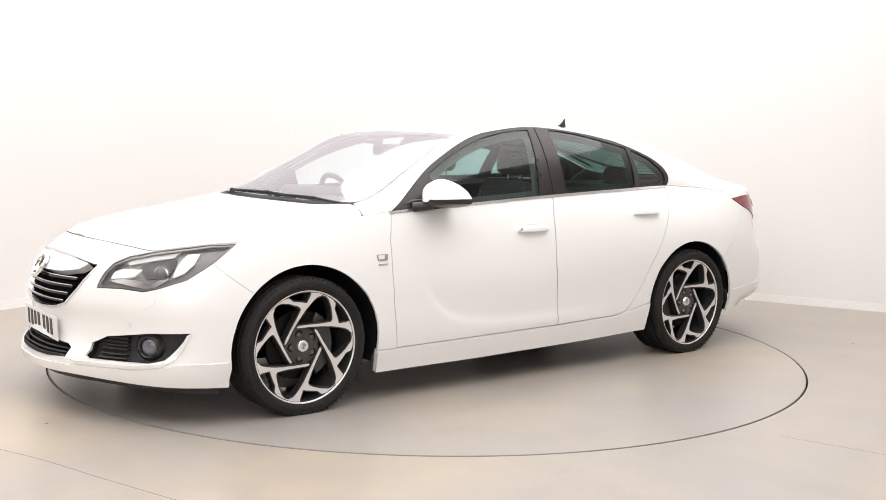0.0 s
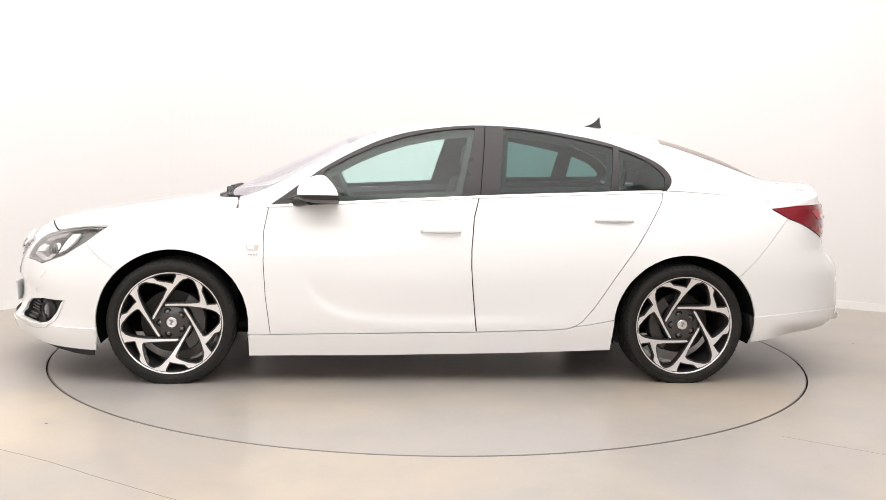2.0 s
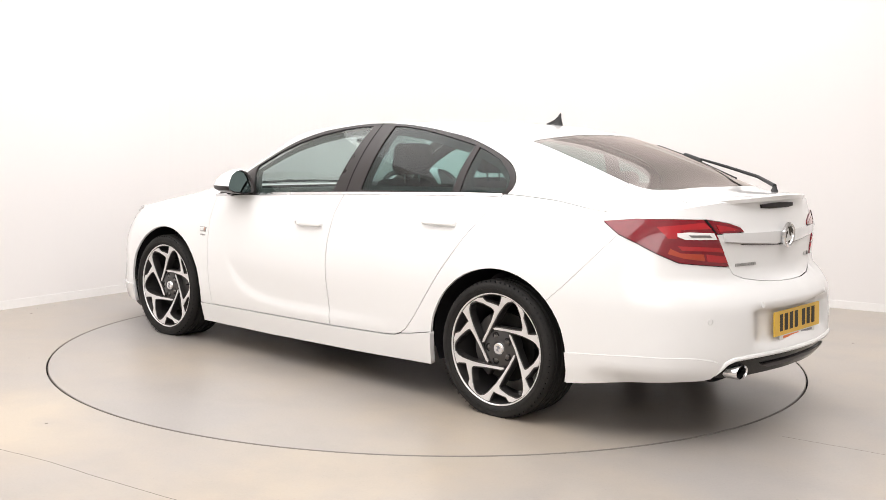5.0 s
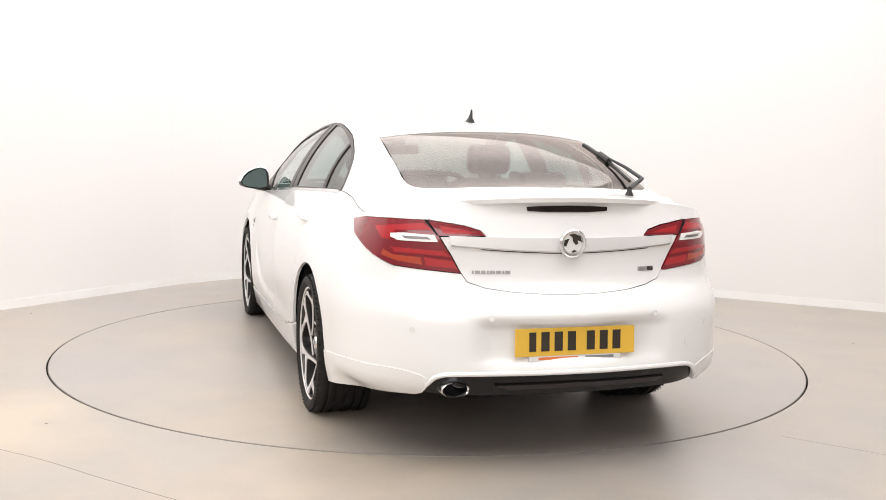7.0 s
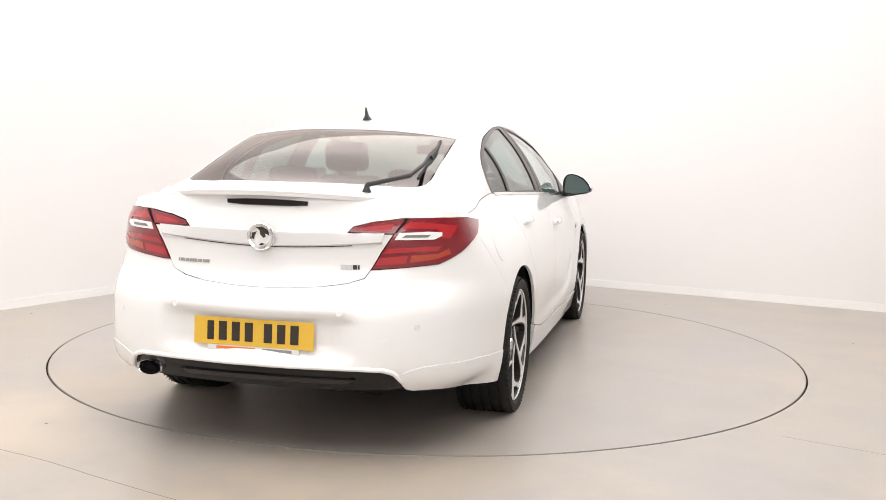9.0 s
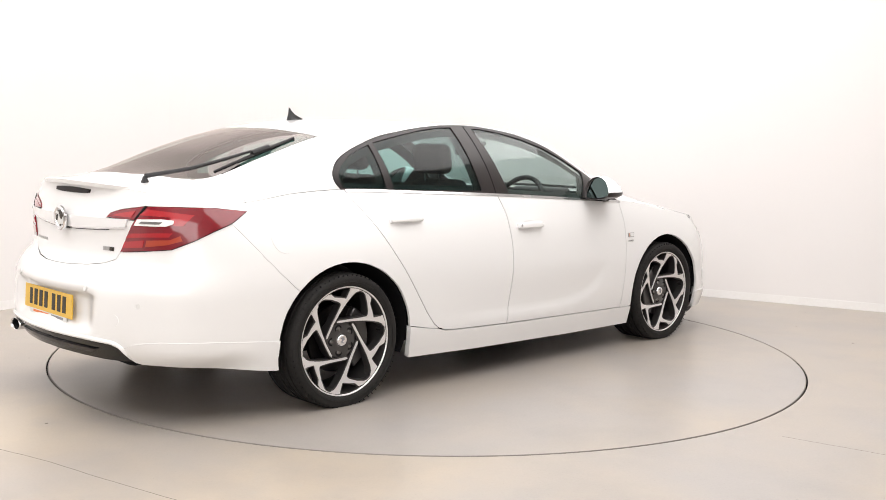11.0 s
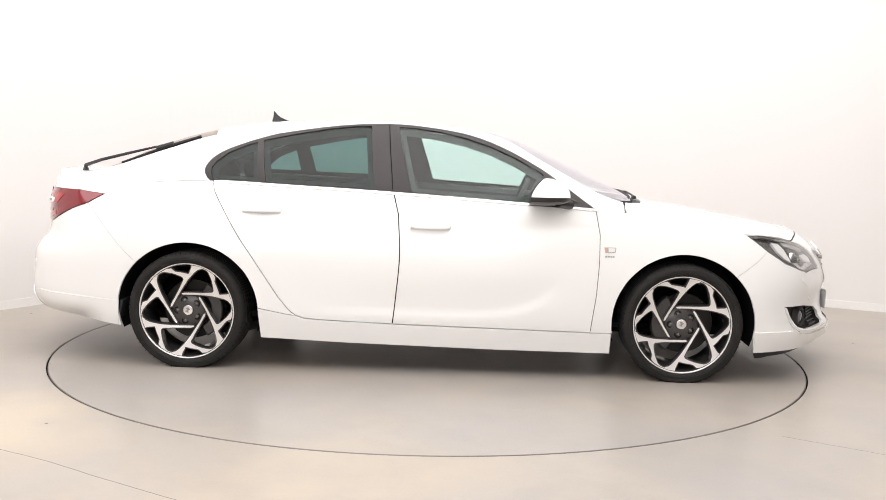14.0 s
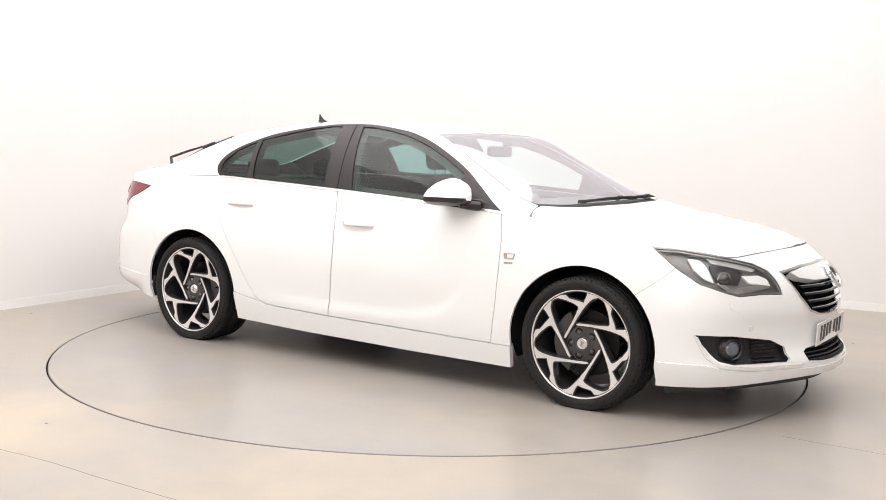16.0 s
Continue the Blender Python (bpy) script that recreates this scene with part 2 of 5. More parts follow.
def floor_material(name, seed, lit_stain=None):
    m = bpy.data.materials.new(name)
    m.use_nodes = True
    nt = m.node_tree
    b = nt.nodes["Principled BSDF"]
    tc = nt.nodes.new("ShaderNodeTexCoord")
    mp = nt.nodes.new("ShaderNodeMapping")
    mp.inputs["Location"].default_value = (seed, seed * 0.7, 0)
    nt.links.new(tc.outputs["Object"], mp.inputs["Vector"])
    last = None
    for scale, lo, hi, colour, amount in ((0.55, 0.38, 0.66, (0.43, 0.365, 0.285), 0.8), (2.3, 0.45, 0.75, (0.26, 0.245, 0.235), 0.40), (14, 0.55, 0.75, (0.36, 0.345, 0.33), 0.25), (90, 0.62, 0.74, (0.16, 0.155, 0.15), 0.22)):
        n = nt.nodes.new("ShaderNodeTexNoise")
        n.inputs["Scale"].default_value, n.inputs["Detail"].default_value, n.inputs["Roughness"].default_value = scale, 7, 0.6
        nt.links.new(mp.outputs[0], n.inputs["Vector"])
        r = nt.nodes.new("ShaderNodeMapRange")
        r.inputs[1].default_value, r.inputs[2].default_value, r.inputs[4].default_value = lo, hi, amount
        nt.links.new(n.outputs["Fac"], r.inputs[0])
        mx = nt.nodes.new("ShaderNodeMix")
        mx.data_type = "RGBA"
        nt.links.new(r.outputs[0], mx.inputs[0])
        mx.inputs[7].default_value = (*colour, 1)
        if last:
            nt.links.new(last.outputs[2], mx.inputs[6])
        else:
            mx.inputs[6].default_value = (0.345, 0.322, 0.302, 1)
        last = mx
    if lit_stain:
        # a yellowish stain with ragged edges, painted paler to add light missing there
        x, y, reach = lit_stain
        place = nt.nodes.new("ShaderNodeMapping")
        place.inputs["Location"].default_value = (-x / reach, -y / reach, 0)
        place.inputs["Scale"].default_value = (1 / reach, 1 / reach, 1 / reach)
        nt.links.new(tc.outputs["Object"], place.inputs["Vector"])
        ball = nt.nodes.new("ShaderNodeTexGradient")
        ball.gradient_type = "QUADRATIC_SPHERE"
        nt.links.new(place.outputs[0], ball.inputs["Vector"])
        ragged = nt.nodes.new("ShaderNodeTexNoise")
        ragged.inputs["Scale"].default_value, ragged.inputs["Detail"].default_value = 3.0, 6
        nt.links.new(tc.outputs["Object"], ragged.inputs["Vector"])
        amount = nt.nodes.new("ShaderNodeMath")
        amount.operation = "MULTIPLY"
        nt.links.new(ball.outputs["Fac"], amount.inputs[0])
        nt.links.new(ragged.outputs["Fac"], amount.inputs[1])
        r = nt.nodes.new("ShaderNodeMapRange")
        r.inputs[1].default_value, r.inputs[2].default_value, r.inputs[4].default_value = 0.06, 0.34, 0.55
        nt.links.new(amount.outputs[0], r.inputs[0])
        mx = nt.nodes.new("ShaderNodeMix")
        mx.data_type = "RGBA"
        nt.links.new(r.outputs[0], mx.inputs[0])
        nt.links.new(last.outputs[2], mx.inputs[6])
        mx.inputs[7].default_value = (0.56, 0.47, 0.345, 1)
        last = mx
    nt.links.new(last.outputs[2], b.inputs["Base Color"])
    r = nt.nodes.new("ShaderNodeMapRange")
    r.inputs[3].default_value, r.inputs[4].default_value = 0.22, 0.42
    nt.links.new(n.outputs["Fac"], r.inputs[0])
    nt.links.new(r.outputs[0], b.inputs["Roughness"])
    bp = nt.nodes.new("ShaderNodeBump")
    bp.inputs["Strength"].default_value, bp.inputs["Distance"].default_value = 0.12, 0.002
    nt.links.new(n.outputs["Fac"], bp.inputs["Height"])
    nt.links.new(bp.outputs["Normal"], b.inputs["Normal"])
    return m


def floor_marks():
    """Hairline joints and specks of dirt on the studio floor."""
    fl = bpy.data.objects["floor"]
    for line, w in (([(-2.6, -1.80), (-1.744, -2.265), (-1.48, -2.418), (-1.251, -2.575), (-0.893, -2.807), (-0.2, -3.25)], 0.0022), ([(1.60, -1.87), (1.712, -1.949), (1.957, -2.122), (2.6, -2.58)], 0.0020)):
        pts = smooth_path(line, 8)
        bm = bmesh.new()
        rows = []
        for i, q in enumerate(pts):
            d = pts[min(i + 1, len(pts) - 1)] - pts[max(i - 1, 0)]
            n = np.array([-d[1], d[0]]) / np.linalg.norm(d)
            j = 0.003 * noise.noise(Vector((q[0] * 9, q[1] * 9, 0)))
            rows.append([bm.verts.new((*(q + n * (j + k * w)), 0.0006 * (1 - abs(k)))) for k in (-1, 0, 1)])
        for a, b in zip(rows, rows[1:]):
            for i in range(2):
                bm.faces.new((a[i], a[i + 1], b[i + 1], b[i]))
        part("floor_joint", bm, JOINTM, fl, smooth=False)
    rng = random.Random(5)
    for k in range(26):
        x, y = rng.uniform(-3.0, 3.2), rng.uniform(-3.0, 2.2)
        if 2.3 < math.hypot(x, y):
            r = rng.uniform(0.003, 0.008)
            part("dirt_speck", placed_at(lathe([(0.0001, 0.0016), (r * 0.7, 0.0012), (r, 0.0)], 7, "z"), x, y), JOINTM, fl)


def placed_at(bm, x, y):
    bmesh.ops.translate(bm, vec=(x, y, 0), verts=bm.verts)
    return bm


JOINTM = mat("dark_floor_dirt", (0.20, 0.18, 0.155), 0.8, grain=0.4, scale=60)
FLOORM = floor_material("sealed_concrete", 3.1, (-2.0, -1.85, 1.3))
TABLEM = floor_material("turntable_concrete", 11.7)
EDGEM = mat("worn_edge_metal", (0.20, 0.185, 0.17), 0.5, metal=0.3, grain=0.4, scale=30, tint=(0.30, 0.27, 0.24), blotch=0.6, bscale=1.5)
studio()
floor_marks()


def turntable():
    top = lathe([(0.001, 0.0), (0.8, 0.0), (1.6, 0.0), (2.2478, 0.0), (2.2490, -0.002), (2.2490, -0.018)], 180, "z")
    table = part("turntable", top, TABLEM, smooth=False)
    part("edge_ring", lathe([(2.2440, 0.0), (2.2442, 0.0008), (2.2478, 0.0008), (2.2490, -0.0010), (2.2498, -0.003), (2.2498, -0.03)], 180, "z"), EDGEM, table, "worn dark metal edge ring", smooth=False)
    return tagged(table, "round concrete-coated turntable set flush in the floor", "turntable")


TABLE = turntable()

# ---- the car: x ahead, y to its left, z up, metres; the wheels stand on z = 0 ----
CAR = tagged(new("car"), "white five-door hatchback saloon with tinted glass on a turntable", "car")
FRONT_X, REAR_X = 1.44, -1.30   # axles
AXLE_Z = 0.3185

# plan outline at bumper height, from the nose round one flank to the tail
PLAN = smooth_path([(2.415, -0.16), (2.425, 0.0), (2.415, 0.16), (2.365, 0.32), (2.285, 0.47), (2.17, 0.66), (2.07, 0.775), (1.95, 0.845), (1.80, 0.882), (1.44, 0.897), (1.0, 0.893), (0.4, 0.899), (-0.2, 0.905),
                    (-0.8, 0.908), (-1.3, 0.911), (-1.7, 0.893), (-1.98, 0.853), (-2.16, 0.775), (-2.275, 0.655), (-2.34, 0.52), (-2.39, 0.33), (-2.42, 0.14), (-2.426, 0.0), (-2.42, -0.14)], 24)
PLAN = PLAN[24:-24]
PLAN[0], PLAN[-1] = (2.425, 0), (-2.426, 0)
ARC = np.concatenate([[0], np.cumsum(np.linalg.norm(np.diff(PLAN, axis=0), axis=1))])
NOSE_X = Spline((0.05, 2.36), (0.15, 2.40), (0.22, 2.44), (0.28, 2.45), (0.335, 2.405), (0.40, 2.392), (0.46, 2.395), (0.52, 2.41), (0.62, 2.395), (0.68, 2.36), (0.73, 2.31), (0.77, 2.26), (0.81, 2.19), (0.9, 2.0))
TAIL_X = Spline((0.1, -2.28), (0.2, -2.34), (0.3, -2.40), (0.40, -2.43), (0.5, -2.425), (0.6, -2.415), (0.68, -2.36), (0.72, -2.31), (0.8, -2.295), (0.9, -2.30), (0.96, -2.285), (1.02, -2.265), (1.06, -2.26), (1.1, -2.26))
TOP_Z = Spline((2.25, 0.803), (2.19, 0.798), (2.12, 0.784), (2.074, 0.774), (2.02, 0.784), (1.979, 0.795), (1.867, 0.813), (1.763, 0.822), (1.5, 0.865), (1.2, 0.91), (0.978, 0.937), (0.5, 0.967), (0.0, 0.995), (-0.3, 1.010), (-0.7, 1.026), (-1.2, 1.042), (-1.5, 1.030), (-1.75, 1.0), (-1.9, 0.99), (-2.05, 1.005), (-2.15, 1.03), (-2.23, 1.052), (-2.3, 1.06))
BELT_Y = Spline((2.4, 0.90), (1.9, 0.94), (1.763, 0.945), (1.5, 0.945), (1.2, 0.945), (0.978, 0.945), (0.5, 0.932), (0.0, 0.912), (-0.5, 0.887), (-0.9, 0.852), (-1.24, 0.812), (-1.5, 0.83), (-1.8, 0.885), (-2.0, 0.93), (-2.2, 0.95), (-2.4, 0.95))
FLANK = Spline((0.0, 0.955), (0.10, 0.975), (0.2, 0.992), (0.34, 1.0), (0.5, 1.0), (0.62, 0.994), (1.2, 0.97))

CREASE = Spline((0.9, 0.75), (0.80, 0.60), (0.74, 0.50), (0.67, 0.42), (0.58, 0.365), (0.45, 0.335), (0.2, 0.318), (-0.4, 0.325), (-1.0, 0.36))


def low(a, z):
    """The flanks, nose and tail: a runs along the plan outline (negative on the right side), z is the height."""
    a, z = np.asarray(a, float), np.asarray(z, float)
    s = np.clip(np.abs(a), 0, ARC[-1])
    xr, yr = np.interp(s, ARC, PLAN[:, 0]), np.interp(s, ARC, PLAN[:, 1])
    gf, gr = np.clip((xr - 1.1) / 1.32, 0, None) ** 2.2, np.clip((-1.2 - xr) / 1.226, 0, None) ** 2.2
    x = xr + gf * (NOSE_X(z) - 2.425) + gr * (TAIL_X(z) + 2.426)
    # hollow for the rear number plate
    ramp = lambda v, lo, hi: np.clip((v - lo) / (hi - lo), 0, 1) ** 2 * (3 - 2 * np.clip((v - lo) / (hi - lo), 0, 1))
    x = x + np.where(xr < 0, 0.042 * ramp(yr, 0.46, 0.31) * ramp(z, 0.405, 0.445) * ramp(z, 0.598, 0.572), 0)
    h = (z - 0.15) / (TOP_Z(x) - 0.15)
    roll = np.clip((h - 0.55) / 0.45, 0, 1.3) ** 2.2
    y = yr * FLANK(np.clip(h, 0, 1.2)) * (1 - (1 - BELT_Y(x)) * roll)
    # hollow of the doors inside a hooked crease
    rise = np.minimum(z - CREASE(x), (0.80 - x) * 0.7)
    y = y - 0.011 * ramp(rise, 0.0, 0.05) * ramp(rise, 0.28, 0.06) * ramp(x, -1.0, -0.1) * ramp(z, 0.64, 0.40)
    # the lower corners of the rear bumper tuck in
    y = y - 0.07 * ramp(z, 0.34, 0.24) * ramp(x, -1.75, -2.0) * ramp(yr, 0.45, 0.70)
    return np.stack([x, np.sign(a) * y + 0 * a, z + 0 * a], -1)


SGRID = np.linspace(0, ARC[-1], 3000)


def on_low(p):
    """The (a, z) of a place near the lower body."""
    x, y, z = p
    q = low(SGRID, np.full(SGRID.shape, z))
    s = SGRID[np.argmin((q[:, 0] - x) ** 2 + (q[:, 1] - abs(y)) ** 2)]
    return (s if y >= 0 else -s, z)


# shoulder line: where the flanks meet the upper body, as a function of x
_a = np.linspace(0, ARC[-1], 900)
_z = np.full(_a.shape, 0.9)
for _ in range(30):
    _z = 0.5 * _z + 0.5 * TOP_Z(low(_a, _z)[:, 0])
SHOULDER = low(_a, _z)
SH_A, SH_Z = _a, _z
_o = np.argsort(SHOULDER[:, 0])


def shoulder(x):
    return np.interp(x, SHOULDER[_o, 0], SHOULDER[_o, 1]), np.interp(x, SHOULDER[_o, 0], SHOULDER[_o, 2])


X_NOSE, X_TAIL = SHOULDER[0, 0], SHOULDER[-1, 0]
RAIL_Y = Spline((2.2, 0.05), (2.1, 0.40), (1.9, 0.58), (1.6, 0.66), (1.3, 0.70), (1.037, 0.725), (0.7, 0.662), (0.378, 0.600), (0.0, 0.568), (-0.3, 0.556), (-0.7, 0.552), (-1.222, 0.545), (-1.55, 0.556), (-1.88, 0.565), (-2.0, 0.56), (-2.10, 0.53), (-2.18, 0.46), (-2.25, 0.1))
RAIL_Z = Spline((2.2, 0.802), (2.1, 0.812), (1.9, 0.842), (1.6, 0.888), (1.3, 0.935), (1.037, 0.993), (0.7, 1.162), (0.378, 1.327), (0.2, 1.357), (0.0, 1.378), (-0.3, 1.388), (-0.7, 1.372), (-1.0, 1.340), (-1.222, 1.304), (-1.55, 1.205), (-1.88, 1.095), (-2.0, 1.068), (-2.12, 1.055), (-2.25, 1.06))
MID_Z = Spline((2.25, 0.795), (2.19, 0.812), (2.1, 0.828), (1.887, 0.866), (1.535, 0.924), (1.30, 0.957), (1.24, 0.972), (1.1, 1.035), (0.8, 1.175), (0.45, 1.325), (0.3, 1.358), (0.1, 1.383), (-0.2, 1.402), (-0.6, 1.408), (-0.97, 1.394), (-1.33, 1.338), (-1.69, 1.228), (-1.93, 1.112), (-2.0, 1.094), (-2.1, 1.082), (-2.25, 1.068), (-2.3, 1.06))
MID_P = Spline((2.2, 2.2), (1.2, 2.2), (1.0, 1.9), (0.3, 2.3), (-1.0, 2.3), (-1.9, 2.6), (-2.2, 2.6))
BULGE = Spline((1.3, 0.0), (1.0, 0.02), (0.6, 0.055), (0.0, 0.045), (-1.0, 0.05), (-1.3, 0.05), (-1.9, 0.01), (-2.2, 0.0))


def _rail(x):
    ys, zs = shoulder(x)
    yr = np.minimum(RAIL_Y(x), ys * 0.97)
    return ys, zs, yr, np.maximum(RAIL_Z(x), zs + 0.002)


def _strip(x, v):
    ys, zs, yr, zr = _rail(x)
    k = BULGE(x)
    my, mz = (ys + yr) / 2 + k, (zs + zr) / 2 + k * 0.6
    return (1 - v) ** 2 * ys + 2 * v * (1 - v) * my + v * v * yr, (1 - v) ** 2 * zs + 2 * v * (1 - v) * mz + v * v * zr


def side(x, z, sign=1):
    """The greenhouse flank between the shoulder and the roof rail, by x and height."""
    x, z = np.asarray(x, float), np.asarray(z, float)
    lo, hi = np.zeros(x.shape), np.ones(x.shape)
    for _ in range(26):
        v = (lo + hi) / 2
        up = _strip(x, v)[1] < z
        lo, hi = np.where(up, v, lo), np.where(up, hi, v)
    y, zz = _strip(x, (lo + hi) / 2)
    return np.stack([x, sign * y, np.where(z < zz - 0.01, z, zz)], -1)


def top(x, y):
    """Bonnet, screens, roof and boot lid, by x and y."""
    x, y = np.asarray(x, float), np.asarray(y, float)
    ay = np.abs(y)
    ys, zs, yr, zr = _rail(x)
    zin = zr + (MID_Z(x) - zr) * (1 - np.clip(ay / yr, 0, 1) ** MID_P(x))
    lo, hi = np.zeros(x.shape), np.ones(x.shape)
    for _ in range(26):
        v = (lo + hi) / 2
        far = _strip(x, v)[0] > ay
        lo, hi = np.where(far, v, lo), np.where(far, hi, v)
    zout = _strip(x, (lo + hi) / 2)[1]
    return np.stack([x, y, np.where(ay <= yr, zin, zout)], -1)


def inside(poly, pts):
    """Which points lie in a closed outline."""
    res = np.zeros(len(pts), bool)
    x, y = pts[:, 0], pts[:, 1]
    for (x1, y1), (x2, y2) in zip(poly, np.roll(poly, -1, axis=0)):
        if y1 != y2:
            res ^= ((y1 > y) != (y2 > y)) & (x < (x2 - x1) * (y - y1) / (y2 - y1) + x1)
    return res


def resample(poly, step):
    out = []
    for a, b in zip(poly, np.roll(poly, -1, axis=0)):
        n = max(1, int(round(np.linalg.norm(b - a) / step)))
        out += [a + (b - a) * k / n for k in range(n)]
    return np.array(out)


def inset(poly, d):
    """Moves a closed outline inward by d."""
    p = np.array(poly, float)
    area2 = np.sum(p[:, 0] * np.roll(p[:, 1], -1) - np.roll(p[:, 0], -1) * p[:, 1])
    w = 1 if area2 > 0 else -1
    t1, t2 = p - np.roll(p, 1, axis=0), np.roll(p, -1, axis=0) - p
    t1 /= np.linalg.norm(t1, axis=1)[:, None] + 1e-12
    t2 /= np.linalg.norm(t2, axis=1)[:, None] + 1e-12
    n = np.stack([-(t1 + t2)[:, 1], (t1 + t2)[:, 0]], -1)
    n /= np.linalg.norm(n, axis=1)[:, None] + 1e-12
    k = 1 / np.clip(np.abs(np.sum(n * np.stack([-t1[:, 1], t1[:, 0]], -1), axis=1)), 0.5, 1)
    return p + w * d * n * k[:, None]


def skin(name, poly, fn, material, parent, label="", holes=(), step=0.035, gap=0.0018, depth=0.014, lift=0.0, sub=1.0):
    """A panel: the outline (and holes) in the surface's own two coordinates, laid on the surface, with turned-in edges."""
    outer = inset(resample(np.array(poly, float), step * sub), gap)
    loops = [outer] + [inset(resample(np.array(h, float), step * sub), -gap if gap else 0) for h in holes]
    lo, hi = outer.min(0), outer.max(0)
    gx, gy = np.meshgrid(np.arange(lo[0] + step / 2, hi[0], step), np.arange(lo[1] + step / 2, hi[1], step))
    pts = np.stack([gx.ravel(), gy.ravel()], -1)
    ok = inside(outer, pts)
    for h in loops[1:]:
        ok &= ~inside(h, pts)
    border = np.concatenate(loops)
    pts = pts[ok]
    if len(pts):
        near = np.array([np.min(np.sum((border - p) ** 2, axis=1)) for p in pts])
        pts = pts[near > (step * 0.45) ** 2]
    co, ed, base = [], [], 0
    for l in loops:
        co += [Vector(p) for p in l]
        ed += [(base + i, base + (i + 1) % len(l)) for i in range(len(l))]
        base += len(l)
    co += [Vector(p) for p in pts]
    r = mathutils_cdt(co, ed, [], 0, 1e-6)
    v2, tri = np.array([tuple(v) for v in r[0]]), np.array([f for f in r[2] if len(f) == 3])
    c = v2[tri].mean(1)
    ok = inside(outer, c)
    for h in loops[1:]:
        ok &= ~inside(h, c)
    tri = tri[ok]
    q = v2[tri]
    long = np.max(np.stack([np.linalg.norm(q[:, i] - q[:, i - 1], axis=1) for i in range(3)]), axis=0)
    two = np.abs((q[:, 1, 0] - q[:, 0, 0]) * (q[:, 2, 1] - q[:, 0, 1]) - (q[:, 1, 1] - q[:, 0, 1]) * (q[:, 2, 0] - q[:, 0, 0]))
    tri = tri[two / long > 0.0005]
    P = fn(v2[:, 0], v2[:, 1])
    e1, e2 = P[tri[:, 1]] - P[tri[:, 0]], P[tri[:, 2]] - P[tri[:, 0]]
    n = np.cross(e1, e2)
    cen = P[tri].mean(1)
    way = cen - np.stack([np.clip(cen[:, 0], -1.7, 1.7), 0 * cen[:, 0], 0 * cen[:, 0] + 0.55], -1)
    if np.sum(n * way) < 0:
        tri = tri[:, ::-1]
        n = -n
    vn = np.zeros(P.shape)
    for k in range(3):
        np.add.at(vn, tri[:, k], n)
    vn /= np.linalg.norm(vn, axis=1)[:, None] + 1e-12
    P = P + vn * lift
    verts, faces = [tuple(p) for p in P], [tuple(int(i) for i in t) for t in tri]
    if depth:
        count = {}
        for t in faces:
            for a, b in ((t[0], t[1]), (t[1], t[2]), (t[2], t[0])):
                count[(a, b)] = 1
        rim = [(a, b) for a, b in count if (b, a) not in count]
        seen = {}
        for a, b in rim:
            for i in (a, b):
                if i not in seen:
                    seen[i] = len(verts)
                    verts += [tuple(P[i]), tuple(P[i] - vn[i] * depth)]
            faces.append((seen[b], seen[a], seen[a] + 1, seen[b] + 1))
    used = sorted({i for f in faces for i in f})
    back = {i: k for k, i in enumerate(used)}
    return link(name, [verts[i] for i in used], [tuple(back[i] for i in f) for f in faces], material, parent, label)


from mathutils.geometry import delaunay_2d_cdt as mathutils_cdt


def mirror(poly):
    return [(-a, z) for a, z in poly][::-1]


def lows(*pts):
    """An outline on the lower body from places (x, y, z)."""
    return [on_low(p) for p in pts]


def arc(cx, cz, rx, rz, a0, a1, n=24):
    return [(cx + rx * math.cos(radians(a0 + (a1 - a0) * k / n)), cz + rz * math.sin(radians(a0 + (a1 - a0) * k / n))) for k in range(n + 1)]


def shoulder_run(x0, x1, n=40, drop=0.0):
    """(a, z) along the shoulder line between two x."""
    out = []
    for x in np.linspace(x0, x1, n):
        i = np.argmin(np.abs(SHOULDER[:, 0] - x))
        out.append((SH_A[i], SH_Z[i] - drop))
    return out


def at_x(x, z):
    return on_low((x, 0.88, z))

# ---- outlines of the panels ----
BIG = ARC[-1]
ARCH_F, ARCH_R = (1.432, 0.322, 0.389, 0.384), (-1.307, 0.325, 0.397, 0.378)


def arch(which, a0, a1, n=30):
    return [at_x(x, z) for x, z in arc(*which, a0, a1, n)]


FRAME = smooth_path([(0.940, 0.938), (0.87, 0.985), (0.809, 1.031), (0.666, 1.133), (0.517, 1.217), (0.369, 1.285), (0.215, 1.333), (0.062, 1.359), (-0.097, 1.377), (-0.25, 1.382), (-0.409, 1.376), (-0.567, 1.360), (-0.72, 1.338),
                     (-0.879, 1.309), (-1.027, 1.264), (-1.135, 1.222), (-1.205, 1.182), (-1.245, 1.140), (-1.258, 1.103), (-1.248, 1.070), (-1.225, 1.044)], 5)
PANE_F = [(0.58, 0.966), (0.655, 1.112), (0.645, 1.124), (0.512, 1.197), (0.364, 1.262), (0.215, 1.31), (0.062, 1.342), (-0.085, 1.361), (-0.165, 1.364), (-0.12, 1.192), (-0.072, 1.006)]
PANE_R = [(-0.285, 1.024), (-0.305, 1.2), (-0.327, 1.366), (-0.409, 1.364), (-0.562, 1.347), (-0.716, 1.32), (-0.874, 1.288), (-0.938, 1.274), (-0.92, 1.16), (-0.899, 1.041)]
PANE_Q = [(-0.948, 1.044), (-0.96, 1.15), (-0.972, 1.262), (-1.027, 1.246), (-1.13, 1.202), (-1.195, 1.15), (-1.22, 1.115), (-1.218, 1.08), (-1.204, 1.05)]
